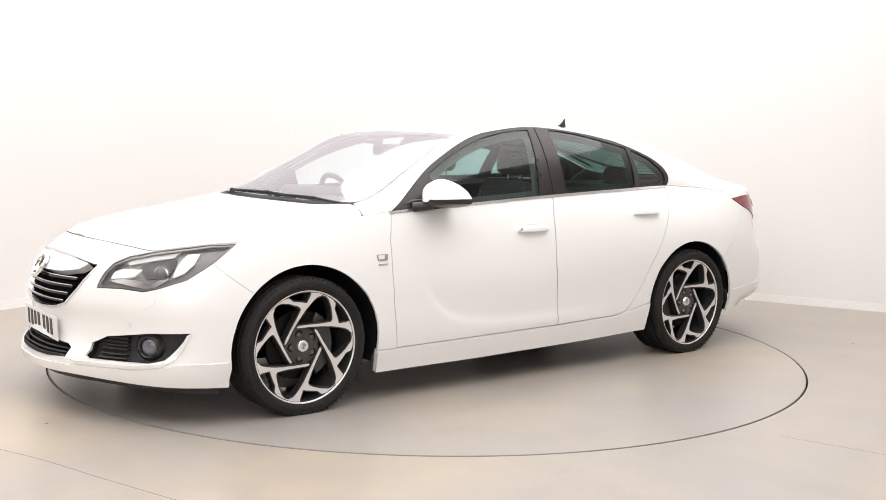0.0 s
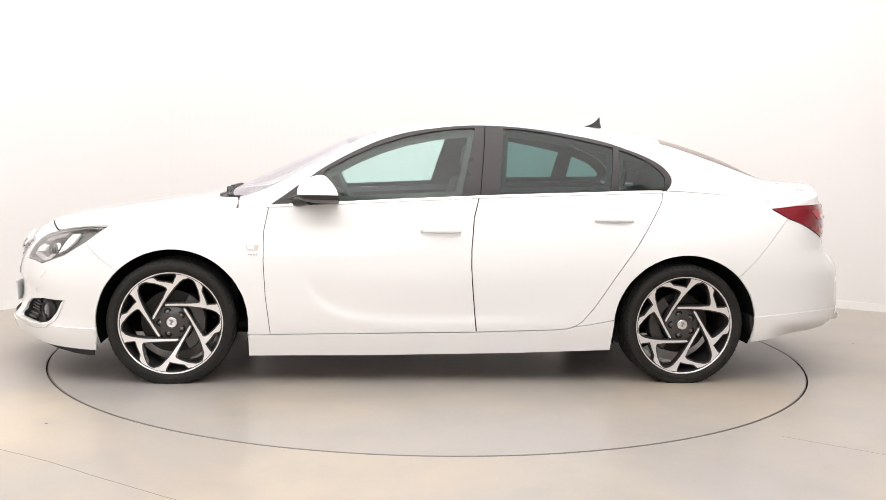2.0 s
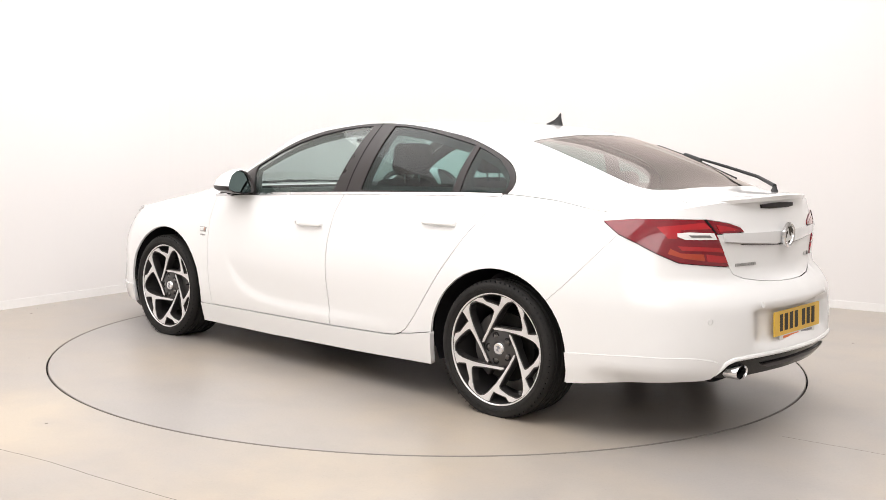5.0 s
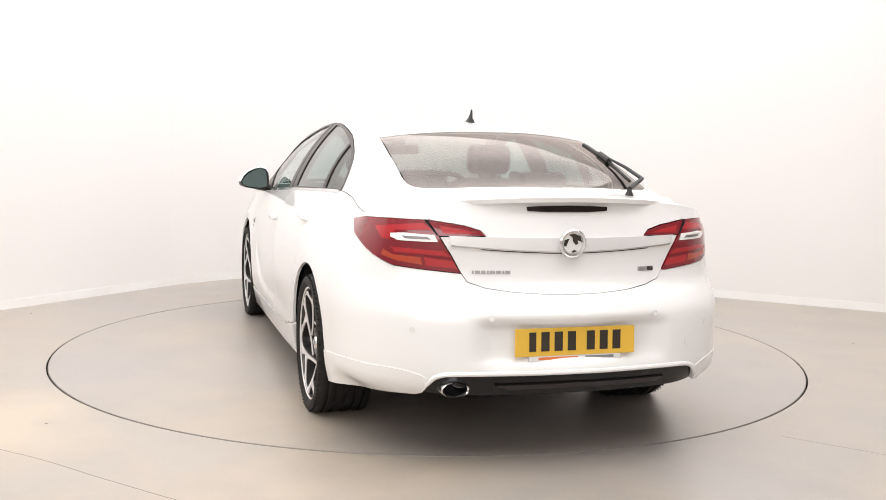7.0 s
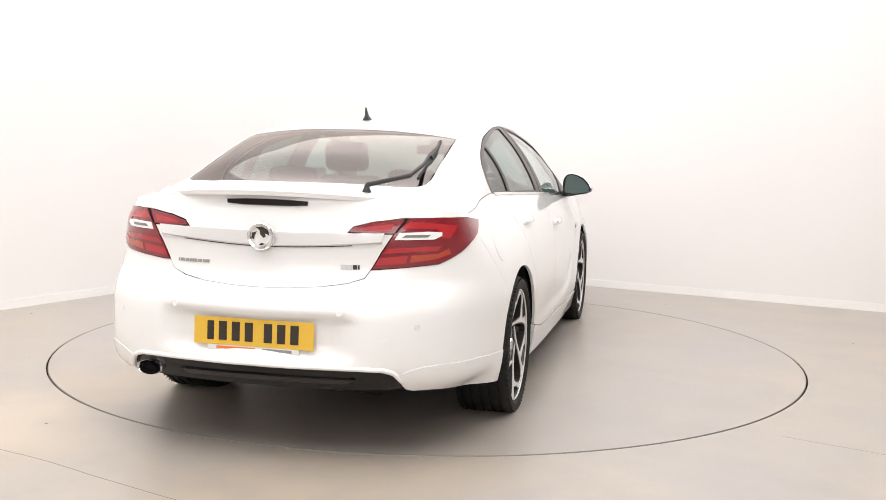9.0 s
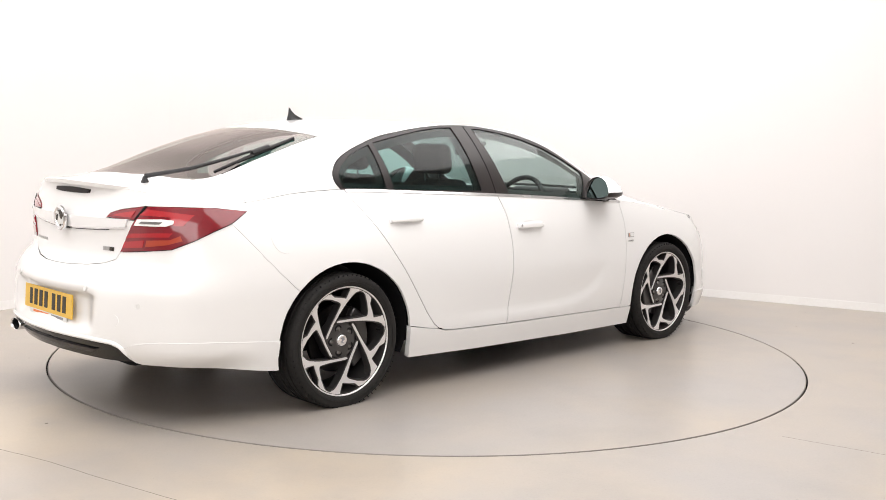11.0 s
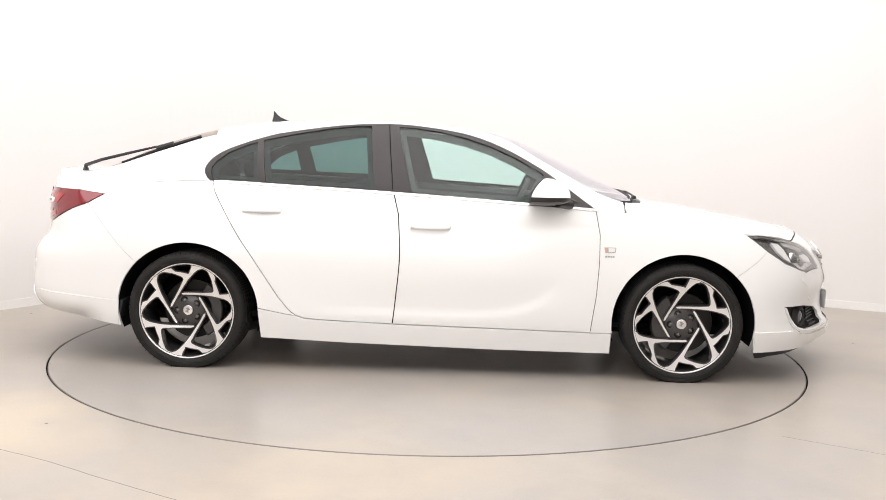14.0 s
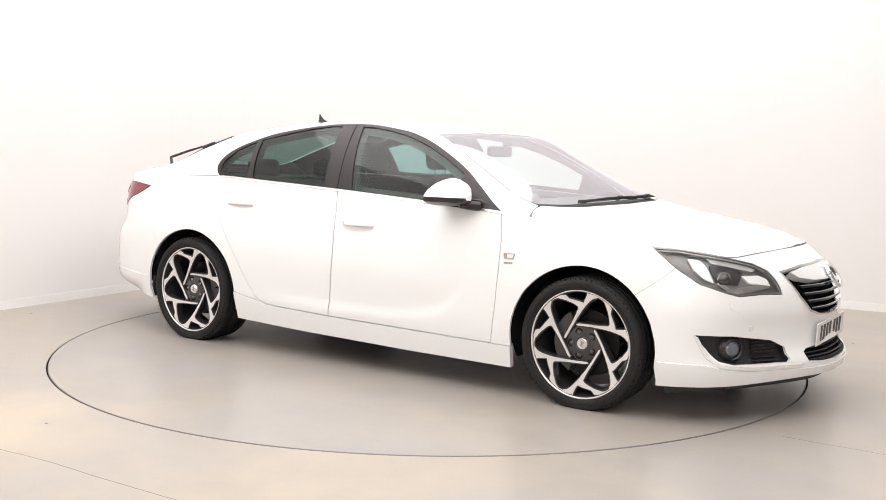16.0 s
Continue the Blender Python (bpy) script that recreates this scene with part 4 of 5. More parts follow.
def liner(c, s):
    """Dark inner arch above a wheel."""
    bm = bmesh.new()
    rows = []
    for k in range(29):
        a = radians(-18 + 216 * k / 28)
        x, z = c[0] + (c[2] + 0.004) * math.cos(a), c[1] + (c[3] + 0.004) * math.sin(a)
        yo = float(abs(low(np.array([at_x(x, max(z, 0.2))[0]]), np.array([max(z, 0.2)]))[0, 1])) - 0.030
        rows.append([bm.verts.new((x, s * y, z)) for y in (yo, 0.70, 0.45)])
    for a, b in zip(rows, rows[1:]):
        for i in range(2):
            bm.faces.new((a[i], a[i + 1], b[i + 1], b[i]))
    hub = bm.verts.new((c[0], s * 0.45, c[1]))
    for a, b in zip(rows, rows[1:]):
        bm.faces.new((a[2], b[2], hub))
    part("arch_liner", bm, SHELL, CAR)


W = wheel()
TW = 0.872
W.matrix_basis = pose(FRONT_X, TW, AXLE_Z)
for x, s in ((REAR_X - 0.004, 1), (FRONT_X - 0.010, -1), (REAR_X - 0.014, -1)):
    copy_thing(W, pose(x, s * (TW + (0.016 if x < 0 else 0.0)), AXLE_Z, 0, 0, 0 if s == 1 else 180))
for x in (FRONT_X, REAR_X):
    for s in (1, -1):
        brakes(x, s)
        liner(ARCH_F if x > 0 else ARCH_R, s)


# ---- fittings on the body ----
def frame_on(fn, u, v, out=0.0):
    """A pose on a surface: local y points outward, z up along it."""
    e = 1e-3
    p = fn(np.array([u, u + e, u]), np.array([v, v, v + e]))
    du, dv = Vector(p[1] - p[0]).normalized(), Vector(p[2] - p[0]).normalized()
    n = du.cross(dv).normalized()
    c = Vector(p[0])
    if n.dot(c - Vector((max(-1.7, min(1.7, c.x)), 0, 0.55))) < 0:
        n = -n
    z = (dv - n * dv.dot(n)).normalized()
    x = n.cross(z)
    m = Matrix((x, n, z)).transposed().to_4x4()
    m.translation = c + n * out
    return m


def placed(bm, m):
    bmesh.ops.transform(bm, matrix=m, verts=bm.verts)
    return bm


def disc2(cu, cv, r, n=28):
    return [(cu + r * math.cos(2 * math.pi * k / n), cv + r * math.sin(2 * math.pi * k / n)) for k in range(n)]


def lamps():
    head, tail, fog = lows(*HEAD), lows(*TAILL), lows(*FOG)
    for s in (1, -1):
        sgn = (lambda p: p) if s == 1 else mirror
        h = skin("headlamp", sgn(head), low, LAMPGREY, CAR, "swept-back headlamp with a projector and a pale running-light strip", step=0.03, lift=-0.030, depth=-0.026, gap=0.001)
        skin("lens", sgn(head), low, LENS, h, "clear polycarbonate lens", step=0.03, lift=0.001, gap=0.002, depth=0.004)
        edge = [p for p in inset(resample(np.array(head), 0.02), 0.004)]
        ring = [tuple(p) for p in edge]
        skin("seal", sgn(ring), low, LAMPGREY, h, holes=[sgn([tuple(p) for p in inset(np.array(ring), 0.007)])], step=0.03, lift=-0.006, depth=0.01, gap=0.0)
        drl = lows((1.916, 0.768, 0.780), (1.966, 0.733, 0.775), (2.001, 0.729, 0.743), (2.047, 0.744, 0.667), (2.0, 0.77, 0.689), (1.952, 0.778, 0.730))
        skin("running_light", sgn(drl), low, LAMPWHITE, h, "pale running-light blade", step=0.02, lift=-0.014, depth=0.014)
        lowc = lows((2.050, 0.737, 0.667), (2.084, 0.705, 0.665), (2.116, 0.683, 0.641), (2.159, 0.607, 0.655), (2.194, 0.548, 0.657), (2.244, 0.476, 0.641), (2.206, 0.546, 0.632), (2.14, 0.664, 0.615), (2.101, 0.707, 0.628))
        skin("chrome_blade", sgn(lowc), low, CHROME, h, "chrome blade", step=0.02, lift=-0.014, depth=0.014)
        bx = lows((2.128, 0.609, 0.703), (2.18, 0.517, 0.703), (2.212, 0.483, 0.685), (2.235, 0.484, 0.650), (2.164, 0.59, 0.667))
        skin("reflector", sgn(bx), low, LAMPWHITE, h, step=0.02, lift=-0.018, depth=0.012)
        dark = lows((2.0, 0.70, 0.755), (2.09, 0.60, 0.745), (2.13, 0.58, 0.715), (2.12, 0.64, 0.66), (2.06, 0.73, 0.675), (2.02, 0.72, 0.72))
        skin("dark_bezel", sgn(dark), low, TRIM, h, step=0.02, lift=-0.022, depth=0.008)
        strip = lows((1.985, 0.700, 0.785), (2.06, 0.615, 0.765), (2.13, 0.535, 0.742), (2.165, 0.500, 0.728), (2.150, 0.530, 0.716), (2.09, 0.605, 0.735), (2.01, 0.695, 0.757))
        skin("upper_strip", sgn(strip), low, PALEGREY, h, "pale upper lamp strip", step=0.02, lift=-0.016, depth=0.012)
        a, z = on_low((2.079, 0.690, 0.690))
        m = frame_on(low, s * a, z, -0.03)
        fwd = Matrix.Translation(m.translation) @ pose(0, 0, 0, 0, 0, -90 + s * 35)
        part("projector", placed(lathe([(0.0001, 0.028), (0.012, 0.026), (0.022, 0.020), (0.030, 0.008), (0.033, 0.0), (0.033, -0.02)], 28), fwd), PROJ, h, "dark round projector lens")
        part("projector_ring", placed(lathe([(0.031, 0.0), (0.033, 0.006), (0.038, 0.004), (0.040, -0.01)], 28), fwd), CHROME, h)
        # tail lamp
        t = skin("tail_lamp", sgn(tail), low, RED, CAR, "red wraparound tail lamp with a pale reversing light", step=0.028, lift=0.005, gap=0.0025, depth=0.02)
        up = lows((-2.049, 0.75, 0.945), (-2.121, 0.689, 0.955), (-2.183, 0.587, 0.966), (-2.212, 0.549, 0.935), (-2.136, 0.686, 0.931), (-2.125, 0.703, 0.895), (-2.10, 0.735, 0.895))
        skin("brake_strip", sgn(up), low, BRIGHTRED, t, "bright red upper strip", step=0.02, lift=0.0075, depth=0.004)
        mid = lows((-2.128, 0.703, 0.868), (-2.178, 0.64, 0.866), (-2.226, 0.512, 0.858), (-2.236, 0.48, 0.832), (-2.20, 0.60, 0.842), (-2.14, 0.69, 0.846))
        skin("rear_strip", sgn(mid), low, BRIGHTRED, t, "bright red lower strip", step=0.02, lift=0.0075, depth=0.004)
        lo = lows((-2.205, 0.59, 0.832), (-2.238, 0.476, 0.818), (-2.245, 0.458, 0.785), (-2.207, 0.58, 0.795))
        skin("lower_strip", sgn(lo), low, BRIGHTRED, t, step=0.02, lift=0.0075, depth=0.004)
        am = lows((-2.11, 0.73, 0.858), (-2.14, 0.695, 0.838), (-2.2, 0.598, 0.832), (-2.203, 0.59, 0.798), (-2.15, 0.685, 0.812), (-2.10, 0.737, 0.832))
        skin("indicator", sgn(am), low, AMBER, t, "amber indicator", step=0.02, lift=0.0075, depth=0.004)
        pale = lows((-2.123, 0.704, 0.922), (-2.16, 0.66, 0.926), (-2.214, 0.550, 0.921), (-2.223, 0.531, 0.890), (-2.15, 0.680, 0.892), (-2.126, 0.705, 0.905))
        rv = skin("reversing_light", sgn(pale), low, LAMPWHITE, t, "pale reversing light", step=0.02, lift=0.009, depth=0.006)
        grey = lows((-2.155, 0.667, 0.914), (-2.207, 0.575, 0.913), (-2.214, 0.56, 0.899), (-2.167, 0.655, 0.900))
        skin("reversing_reflector", sgn(grey), low, LAMPGREY, rv, step=0.02, lift=0.0105, depth=0.003)
        wing = lows((-2.205, 0.530, 0.956), (-2.235, 0.44, 0.942), (-2.256, 0.372, 0.925), (-2.222, 0.515, 0.922))
        skin("inner_wing", sgn(wing), low, BRIGHTRED, t, step=0.02, lift=0.0075, depth=0.004)
        cut = lows((-2.185, 0.585, 0.977), (-2.192, 0.572, 0.977), (-2.222, 0.533, 0.916), (-2.217, 0.541, 0.918))
        skin("lamp_joint", sgn(cut), low, SHELL, t, step=0.02, lift=0.008, depth=0.004, gap=0.0)
        # fog lamp
        f = skin("fog_recess", sgn(fog), low, PLASTIC, CAR, "black fog lamp recess with a bright lower strip", step=0.03, lift=-0.045, depth=-0.034, gap=-0.001)
        a, z = on_low((2.149, 0.69, 0.356))
        m = frame_on(low, s * a, z, -0.022)
        fwd = Matrix.Translation(m.translation) @ pose(0, 0, 0, 0, 0, -90 + s * 38)
        part("fog_ring", placed(lathe([(0.040, -0.02), (0.041, 0.0), (0.046, 0.006), (0.056, 0.0), (0.070, -0.02)], 32), fwd), TRIM, f)
        part("fog_lamp", placed(lathe([(0.0001, 0.006), (0.02, 0.004), (0.034, -0.002), (0.041, -0.010)], 32), fwd), LAMPBLUE, f, "round bluish fog lamp lens")
        for k in range(7):
            zz = 0.305 + k * 0.015
            bar = lows((2.215, 0.60, zz), (2.29, 0.47, zz), (2.29, 0.47, zz + 0.006), (2.215, 0.60, zz + 0.006))
            skin("mesh_slat", sgn(bar), low, TRIM, f, step=0.03, lift=-0.022, depth=0.014, gap=0.0)
        chrome = lows((1.986, 0.828, 0.430), (2.006, 0.819, 0.418), (2.056, 0.787, 0.324), (2.100, 0.756, 0.291), (2.199, 0.636, 0.277), (2.334, 0.418, 0.273), (2.368, 0.355, 0.271), (2.352, 0.38, 0.257), (2.181, 0.658, 0.262), (2.094, 0.759, 0.279), (2.045, 0.793, 0.315))
        skin("fog_trim", sgn(chrome), low, PAINTBAR, f, "satin bright fog lamp strip", step=0.02, lift=0.006, depth=0.02, gap=0.0)


PAINTBAR = mat("white_chrome", (0.88, 0.88, 0.88), 0.16, metal=0.25, coat=0.6)
LAMPBLUE = mat("bluish_lamp_glass", (0.11, 0.12, 0.15), 0.06, coat=1.0)
PROJ = mat("projector_glass", (0.02, 0.02, 0.022), 0.05, coat=1.0)
PALEGREY = mat("pale_grey_bezel", (0.50, 0.50, 0.49), 0.3, metal=0.3)
lamps()


def emblem(parent, m, r):
    """A round chrome badge with an abstract dark figure."""
    e = part("emblem", placed(lathe([(0.0001, 0.006), (r * 0.72, 0.006), (r * 0.76, 0.012), (r * 0.9, 0.015), (r, 0.010), (r * 1.02, 0.0)], 40), m), CHROME, parent, "round chrome badge")
    part("badge_ground", placed(lathe([(0.0001, 0.0075), (r * 0.71, 0.0075), (r * 0.72, 0.004)], 40), m), PLATEWHITE, e)
    fig = [(-0.62, 0.05), (-0.5, 0.42), (-0.1, 0.62), (0.3, 0.55), (0.05, 0.38), (0.0, 0.1), (-0.2, -0.1), (-0.35, -0.02), (-0.3, 0.2), (-0.5, 0.12)]
    fig2 = [(0.25, 0.30), (0.58, 0.2), (0.62, -0.15), (0.45, -0.2), (0.38, 0.02)]
    fig3 = [(-0.3, -0.5), (0.0, -0.6), (0.1, -0.52), (-0.1, -0.42)]
    bms = [placed(prism([(u * r * 1.1, v * r * 1.1) for u, v in f], 0.002), m @ Matrix.Translation((0, 0.0078, 0))) for f in (fig, fig2, fig3)]
    part("badge_figure", join(*bms), INK, e, smooth=False)
    return e


def plate(name, m, ground, label):
    """A number plate whose characters are left as plain bars."""
    p = part(name, placed(box(0.520, 0.006, 0.112, (0, 0.004, 0), 0.002), m), ground, CAR, label, smooth=False)
    x = -0.208
    for k, w in enumerate((0.044, 0.050, 0.050, 0.050, 0.0, 0.050, 0.050, 0.050)):
        if w == 0:
            x += 0.026
            continue
        part("character_bar", placed(box(w - 0.015, 0.0016, 0.077, (-(x + w / 2), 0.0078, 0.002), 0.0), m), INK, p, smooth=False)
        x += w + 0.007
    return p


def fittings():
    gr, lg = lows(*GRILLE), lows(*LOWGR)
    gr[0], gr[-1], lg[0], lg[-1] = (0, gr[0][1]), (0, gr[-1][1]), (0, lg[0][1]), (0, lg[-1][1])
    g = skin("grille", both(gr), low, SHELL, CAR, "black slatted grille under a broad chrome bar", step=0.04, lift=-0.05, depth=-0.045, gap=-0.002)

    def half_w(z):
        return float(np.interp(z, [0.486, 0.500, 0.522, 0.59, 0.648, 0.700], [0.08, 0.21, 0.285, 0.345, 0.378, 0.398]))

    for zz, hh in ((0.628, 0.012), (0.592, 0.012), (0.556, 0.012), (0.522, 0.010)):
        pts = []
        for k in range(17):
            y = half_w(zz) * (1 - k / 8) * 0.985
            pts.append((on_low((2.4, y, zz))[0] if abs(y) > 1e-6 else 0.0, zz))
        skin("grille_slat", pts + [(a, z + hh) for a, z in pts[::-1]], low, GLOSSBLACK, g, step=0.04, lift=-0.004, depth=0.04, gap=0.0)
        skin("slat_edge", [(a, z + hh - 0.002) for a, z in pts] + [(a, z + hh + 0.0015) for a, z in pts[::-1]], low, SATIN, g, step=0.04, lift=-0.003, depth=0.02, gap=0.0)
    top_half = []
    for zz, yy in ((0.724, 0.0), (0.716, 0.25), (0.700, 0.385), (0.690, 0.378), (0.672, 0.34), (0.656, 0.22), (0.650, 0.0)):
        top_half.append((on_low((2.35, yy, zz))[0] if yy else 0.0, zz))
    skin("chrome_bar", both(top_half), low, PAINTBAR, g, "broad chrome grille bar", step=0.025, lift=0.008, depth=0.04, gap=0.0)
    outer = [tuple(p) for p in inset(resample(np.array(both(gr)), 0.02), -0.007)]
    skin("grille_frame", outer, low, SATIN, g, "thin chrome grille frame", holes=[[tuple(p) for p in inset(resample(np.array(both(gr)), 0.02), 0.002)]], step=0.02, lift=0.004, depth=0.02, gap=0.0)
    m = frame_on(low, 0.0, 0.655, 0.014)
    emblem(g, m, 0.066)
    lo = skin("lower_grille", both(lg), low, SHELL, CAR, "black mesh lower intake", step=0.04, lift=-0.04, depth=-0.036, gap=-0.002)
    for k in range(5):
        zz = 0.272 + k * 0.015
        pts = [(on_low((2.4, 0.325 * (1 - j / 6), zz))[0] * (1 if j <= 6 else -1) if j != 6 else 0.0, zz) for j in range(7)]
        pts = pts + [(-a, z) for a, z in pts[-2::-1]]
        skin("intake_slat", pts + [(a, z + 0.005) for a, z in pts[::-1]], low, PLASTIC, lo, step=0.05, lift=-0.010, depth=0.02, gap=0.0)
    # plates
    plate("front_number_plate", Matrix.Translation((2.388, 0.0, 0.395)) @ pose(0, 0, 0, -3, 0, -90), PLATEWHITE, "white front number plate with dark bars")
    rp = plate("rear_number_plate", Matrix.Translation((-2.384, 0.002, 0.506)) @ pose(0, 0, 0, 3, 0, 90), YELLOW, "yellow rear number plate with dark bars")
    part("dealer_strip", placed(box(0.40, 0.005, 0.022, (0.0, 0.003, -0.066), 0.001), Matrix.Translation((-2.384, 0.002, 0.506)) @ pose(0, 0, 0, 3, 0, 90)), PLATEWHITE, rp, "white strip with orange and grey bars", smooth=False)
    mm = Matrix.Translation((-2.384, 0.002, 0.506)) @ pose(0, 0, 0, 3, 0, 90)
    part("strip_bar", placed(box(0.17, 0.0012, 0.011, (0.075, 0.0062, -0.066)), mm), ORANGEINK, rp, smooth=False)
    part("strip_bar", placed(box(0.125, 0.0012, 0.011, (-0.105, 0.0062, -0.066)), mm), GREYINK, rp, smooth=False)

    def wrap(a, z):
        return low(np.where(a > BIG, a - 2 * BIG, a), z)

    def rear(y, z):
        a = on_low((-2.35, abs(y), z))[0]
        return (a if y >= 0 else 2 * BIG - a, z)

    # chrome bar across the tailgate
    up, dn = [], []
    for k in range(25):
        y = 0.528 * (1 - k / 12)
        up.append(rear(y, 0.911 + 0.006 * (abs(y) / 0.528) ** 2))
        dn.append(rear(y * 0.975, 0.858 + 0.024 * (abs(y) / 0.528) ** 1.6))
    bar = skin("tailgate_bar", up + dn[::-1], wrap, PAINTBAR, CAR, "white-chrome bar across the tailgate", step=0.03, lift=0.012, depth=0.014, gap=0.0)
    # dark strip stands in for the shadow line beneath the bar
    skin("bar_shadow_strip", [(a, z - 0.006) for a, z in dn[3:-3]] + [(a, z - 0.0105) for a, z in dn[3:-3][::-1]], wrap, TRIM, bar, step=0.03, lift=0.003, depth=0.006, gap=0.0)
    skin("bar_edge", dn + [(a, z - 0.006) for a, z in dn[::-1]], wrap, CHROME, bar, step=0.03, lift=0.008, depth=0.012, gap=0.0)
    emblem(bar, frame_on(wrap, BIG - 1e-4, 0.893, 0.018), 0.058)
    # badge letters as plain bars
    x = 0.421
    for w in (0.007, 0.022, 0.017, 0.007, 0.022, 0.022, 0.007, 0.020):
        q = [rear(x, 0.767), rear(x - w, 0.767), rear(x - w, 0.780), rear(x, 0.780)]
        skin("badge_bar", q, wrap, BADGE, CAR, step=0.03, lift=0.004, depth=0.004, gap=0.0)
        x -= w + 0.0055
    x = -0.338
    for w in (0.022, 0.022, 0.018, 0.006):
        q = [rear(x, 0.768), rear(x - w, 0.768), rear(x - w, 0.786), rear(x, 0.786)]
        skin("badge_bar", q, wrap, BADGE if w > 0.02 else INK, CAR, step=0.03, lift=0.004, depth=0.004, gap=0.0)
        x -= w + 0.004
    # spoiler lip with the high brake light
    ys = np.linspace(0.575, -0.575, 41)
    sec = []
    for y in ys:
        k = abs(y) / 0.575
        xe = -2.308 + 0.195 * k ** 2.4
        zt = 1.076 - 0.034 * k ** 2
        back = top(np.array([xe + 0.13]), np.array([y]))[0, 2]
        thick = 0.020 * (1 - 0.6 * k ** 4)
        sec.append([(xe + 0.14, y, back - 0.004), (xe + 0.06, y, max(zt - 0.001, back - 0.006) + 0.004), (xe + 0.008, y, zt + 0.004), (xe, y, zt), (xe + 0.006, y, zt - thick), (xe + 0.075, y, zt - thick - 0.004)])
    bm = bmesh.new()
    rows = [[bm.verts.new(p) for p in r] for r in sec]
    for a, b in zip(rows, rows[1:]):
        for i in range(6):
            bm.faces.new((a[i], a[(i + 1) % 6], b[(i + 1) % 6], b[i]))
    bm.faces.new(rows[0])
    bm.faces.new(rows[-1])
    part("spoiler", bm, PAINT, CAR, "white lip spoiler on the boot edge", sharp=28)
    q = [rear(0.187, 1.034), rear(0.10, 1.038), rear(0.0, 1.040), rear(-0.10, 1.038), rear(-0.187, 1.034), rear(-0.183, 1.018), rear(-0.10, 1.014), rear(0.0, 1.014), rear(0.10, 1.014), rear(0.183, 1.018)]
    skin("high_brake_light", q, wrap, DARKRED, CAR, "dark slim third brake light", step=0.03, lift=0.008, depth=0.012, gap=0.0)
    # plate recess edge and rear diffuser
    half = [(BIG, 0.400), on_low((-2.40, 0.30, 0.397)), on_low((-2.335, 0.53, 0.389)), on_low((-2.315, 0.585, 0.370)), on_low((-2.295, 0.612, 0.325)), on_low((-2.270, 0.630, 0.287)), on_low((-2.34, 0.40, 0.285)), (BIG, 0.290)]
    edge = [(BIG, 0.391), on_low((-2.40, 0.30, 0.388)), on_low((-2.345, 0.50, 0.383)), on_low((-2.33, 0.545, 0.377)), on_low((-2.317, 0.573, 0.364)), on_low((-2.305, 0.592, 0.340)), on_low((-2.295, 0.605, 0.312))]
    for sgn in (1, -1):
        run = [frame_on(wrap, a if sgn == 1 else 2 * BIG - a, z, 0.001).translation for a, z in [tuple(q) for q in smooth_path(edge, 4)]]
        part("diffuser_lip", tube(run, [0.010] * (len(run) - 6) + [0.009, 0.008, 0.007, 0.005, 0.003, 0.002], 8), PAINT, CAR, "rounded white lip over the diffuser")
    dif = skin("diffuser", half + [(2 * BIG - a, z) for a, z in half[-2:0:-1]], wrap, GLOSSBLACK, CAR, "gloss black rear diffuser", step=0.03, lift=-0.012, depth=0.02)
    fin = [rear(0.33, 0.335), rear(0.0, 0.342), rear(-0.42, 0.335), rear(-0.38, 0.318), rear(0.0, 0.322), rear(0.28, 0.318)]
    skin("diffuser_blade", fin, wrap, TRIM, dif, step=0.03, lift=-0.002, depth=0.012, gap=0.0)
    pipe = lathe([(0.036, -0.10), (0.040, 0.0), (0.045, 0.006), (0.049, 0.0), (0.049, -0.12)], 32)
    bmesh.ops.scale(pipe, vec=(1.22, 1, 0.66), verts=pipe.verts)
    part("tailpipe", placed(pipe, Matrix.Translation((-2.350, 0.491, 0.322)) @ pose(0, 0, 0, 0, 0, 90)), CHROME, CAR, "oval chrome tailpipe")
    inner = lathe([(0.0001, -0.03), (0.0385, -0.03), (0.0395, -0.004)], 24)
    bmesh.ops.scale(inner, vec=(1.22, 1, 0.66), verts=inner.verts)
    part("tailpipe_bore", placed(inner, Matrix.Translation((-2.350, 0.491, 0.322)) @ pose(0, 0, 0, 0, 0, 90)), SHELL, CAR)
    # parking sensors, washer covers, towing covers, fuel flap
    for y, z, x in ((0.652, 0.551, -2.278), (0.358, 0.605, -2.376)):
        for s in (1, -1):
            m = frame_on(low, s * on_low((x, y, z))[0], z, 0.0)
            part("parking_sensor", placed(lathe([(0.0001, 0.0015), (0.0085, 0.0015), (0.009, 0.0005), (0.0108, 0.0005), (0.0112, 0.002), (0.0125, 0.002), (0.013, -0.002)], 20), m), SENSOR, CAR)
    for s in (1, -1):
        m = frame_on(low, s * on_low((2.197, 0.619, 0.449))[0], 0.452, 0.0)
        part("parking_sensor", placed(lathe([(0.0001, 0.0015), (0.0085, 0.0015), (0.009, 0.0005), (0.0108, 0.0005), (0.0112, 0.002), (0.0125, 0.002), (0.013, -0.002)], 20), m), SENSOR, CAR)
        cover = lows((2.105, 0.721, 0.583), (2.150, 0.664, 0.581), (2.170, 0.644, 0.560), (2.172, 0.645, 0.532), (2.152, 0.677, 0.524), (2.114, 0.719, 0.550))
        skin("washer_cover", cover if s == 1 else mirror(cover), low, PAINT, CAR, step=0.02, lift=0.0022, depth=0.004)
    a, z = on_low((-2.332, 0.544, 0.479))
    skin("towing_cover", disc2(-a, z, 0.028), low, PAINT, CAR, step=0.02, lift=0.0018, depth=0.003)
    a = at_x(-1.652, 0.838)[0]
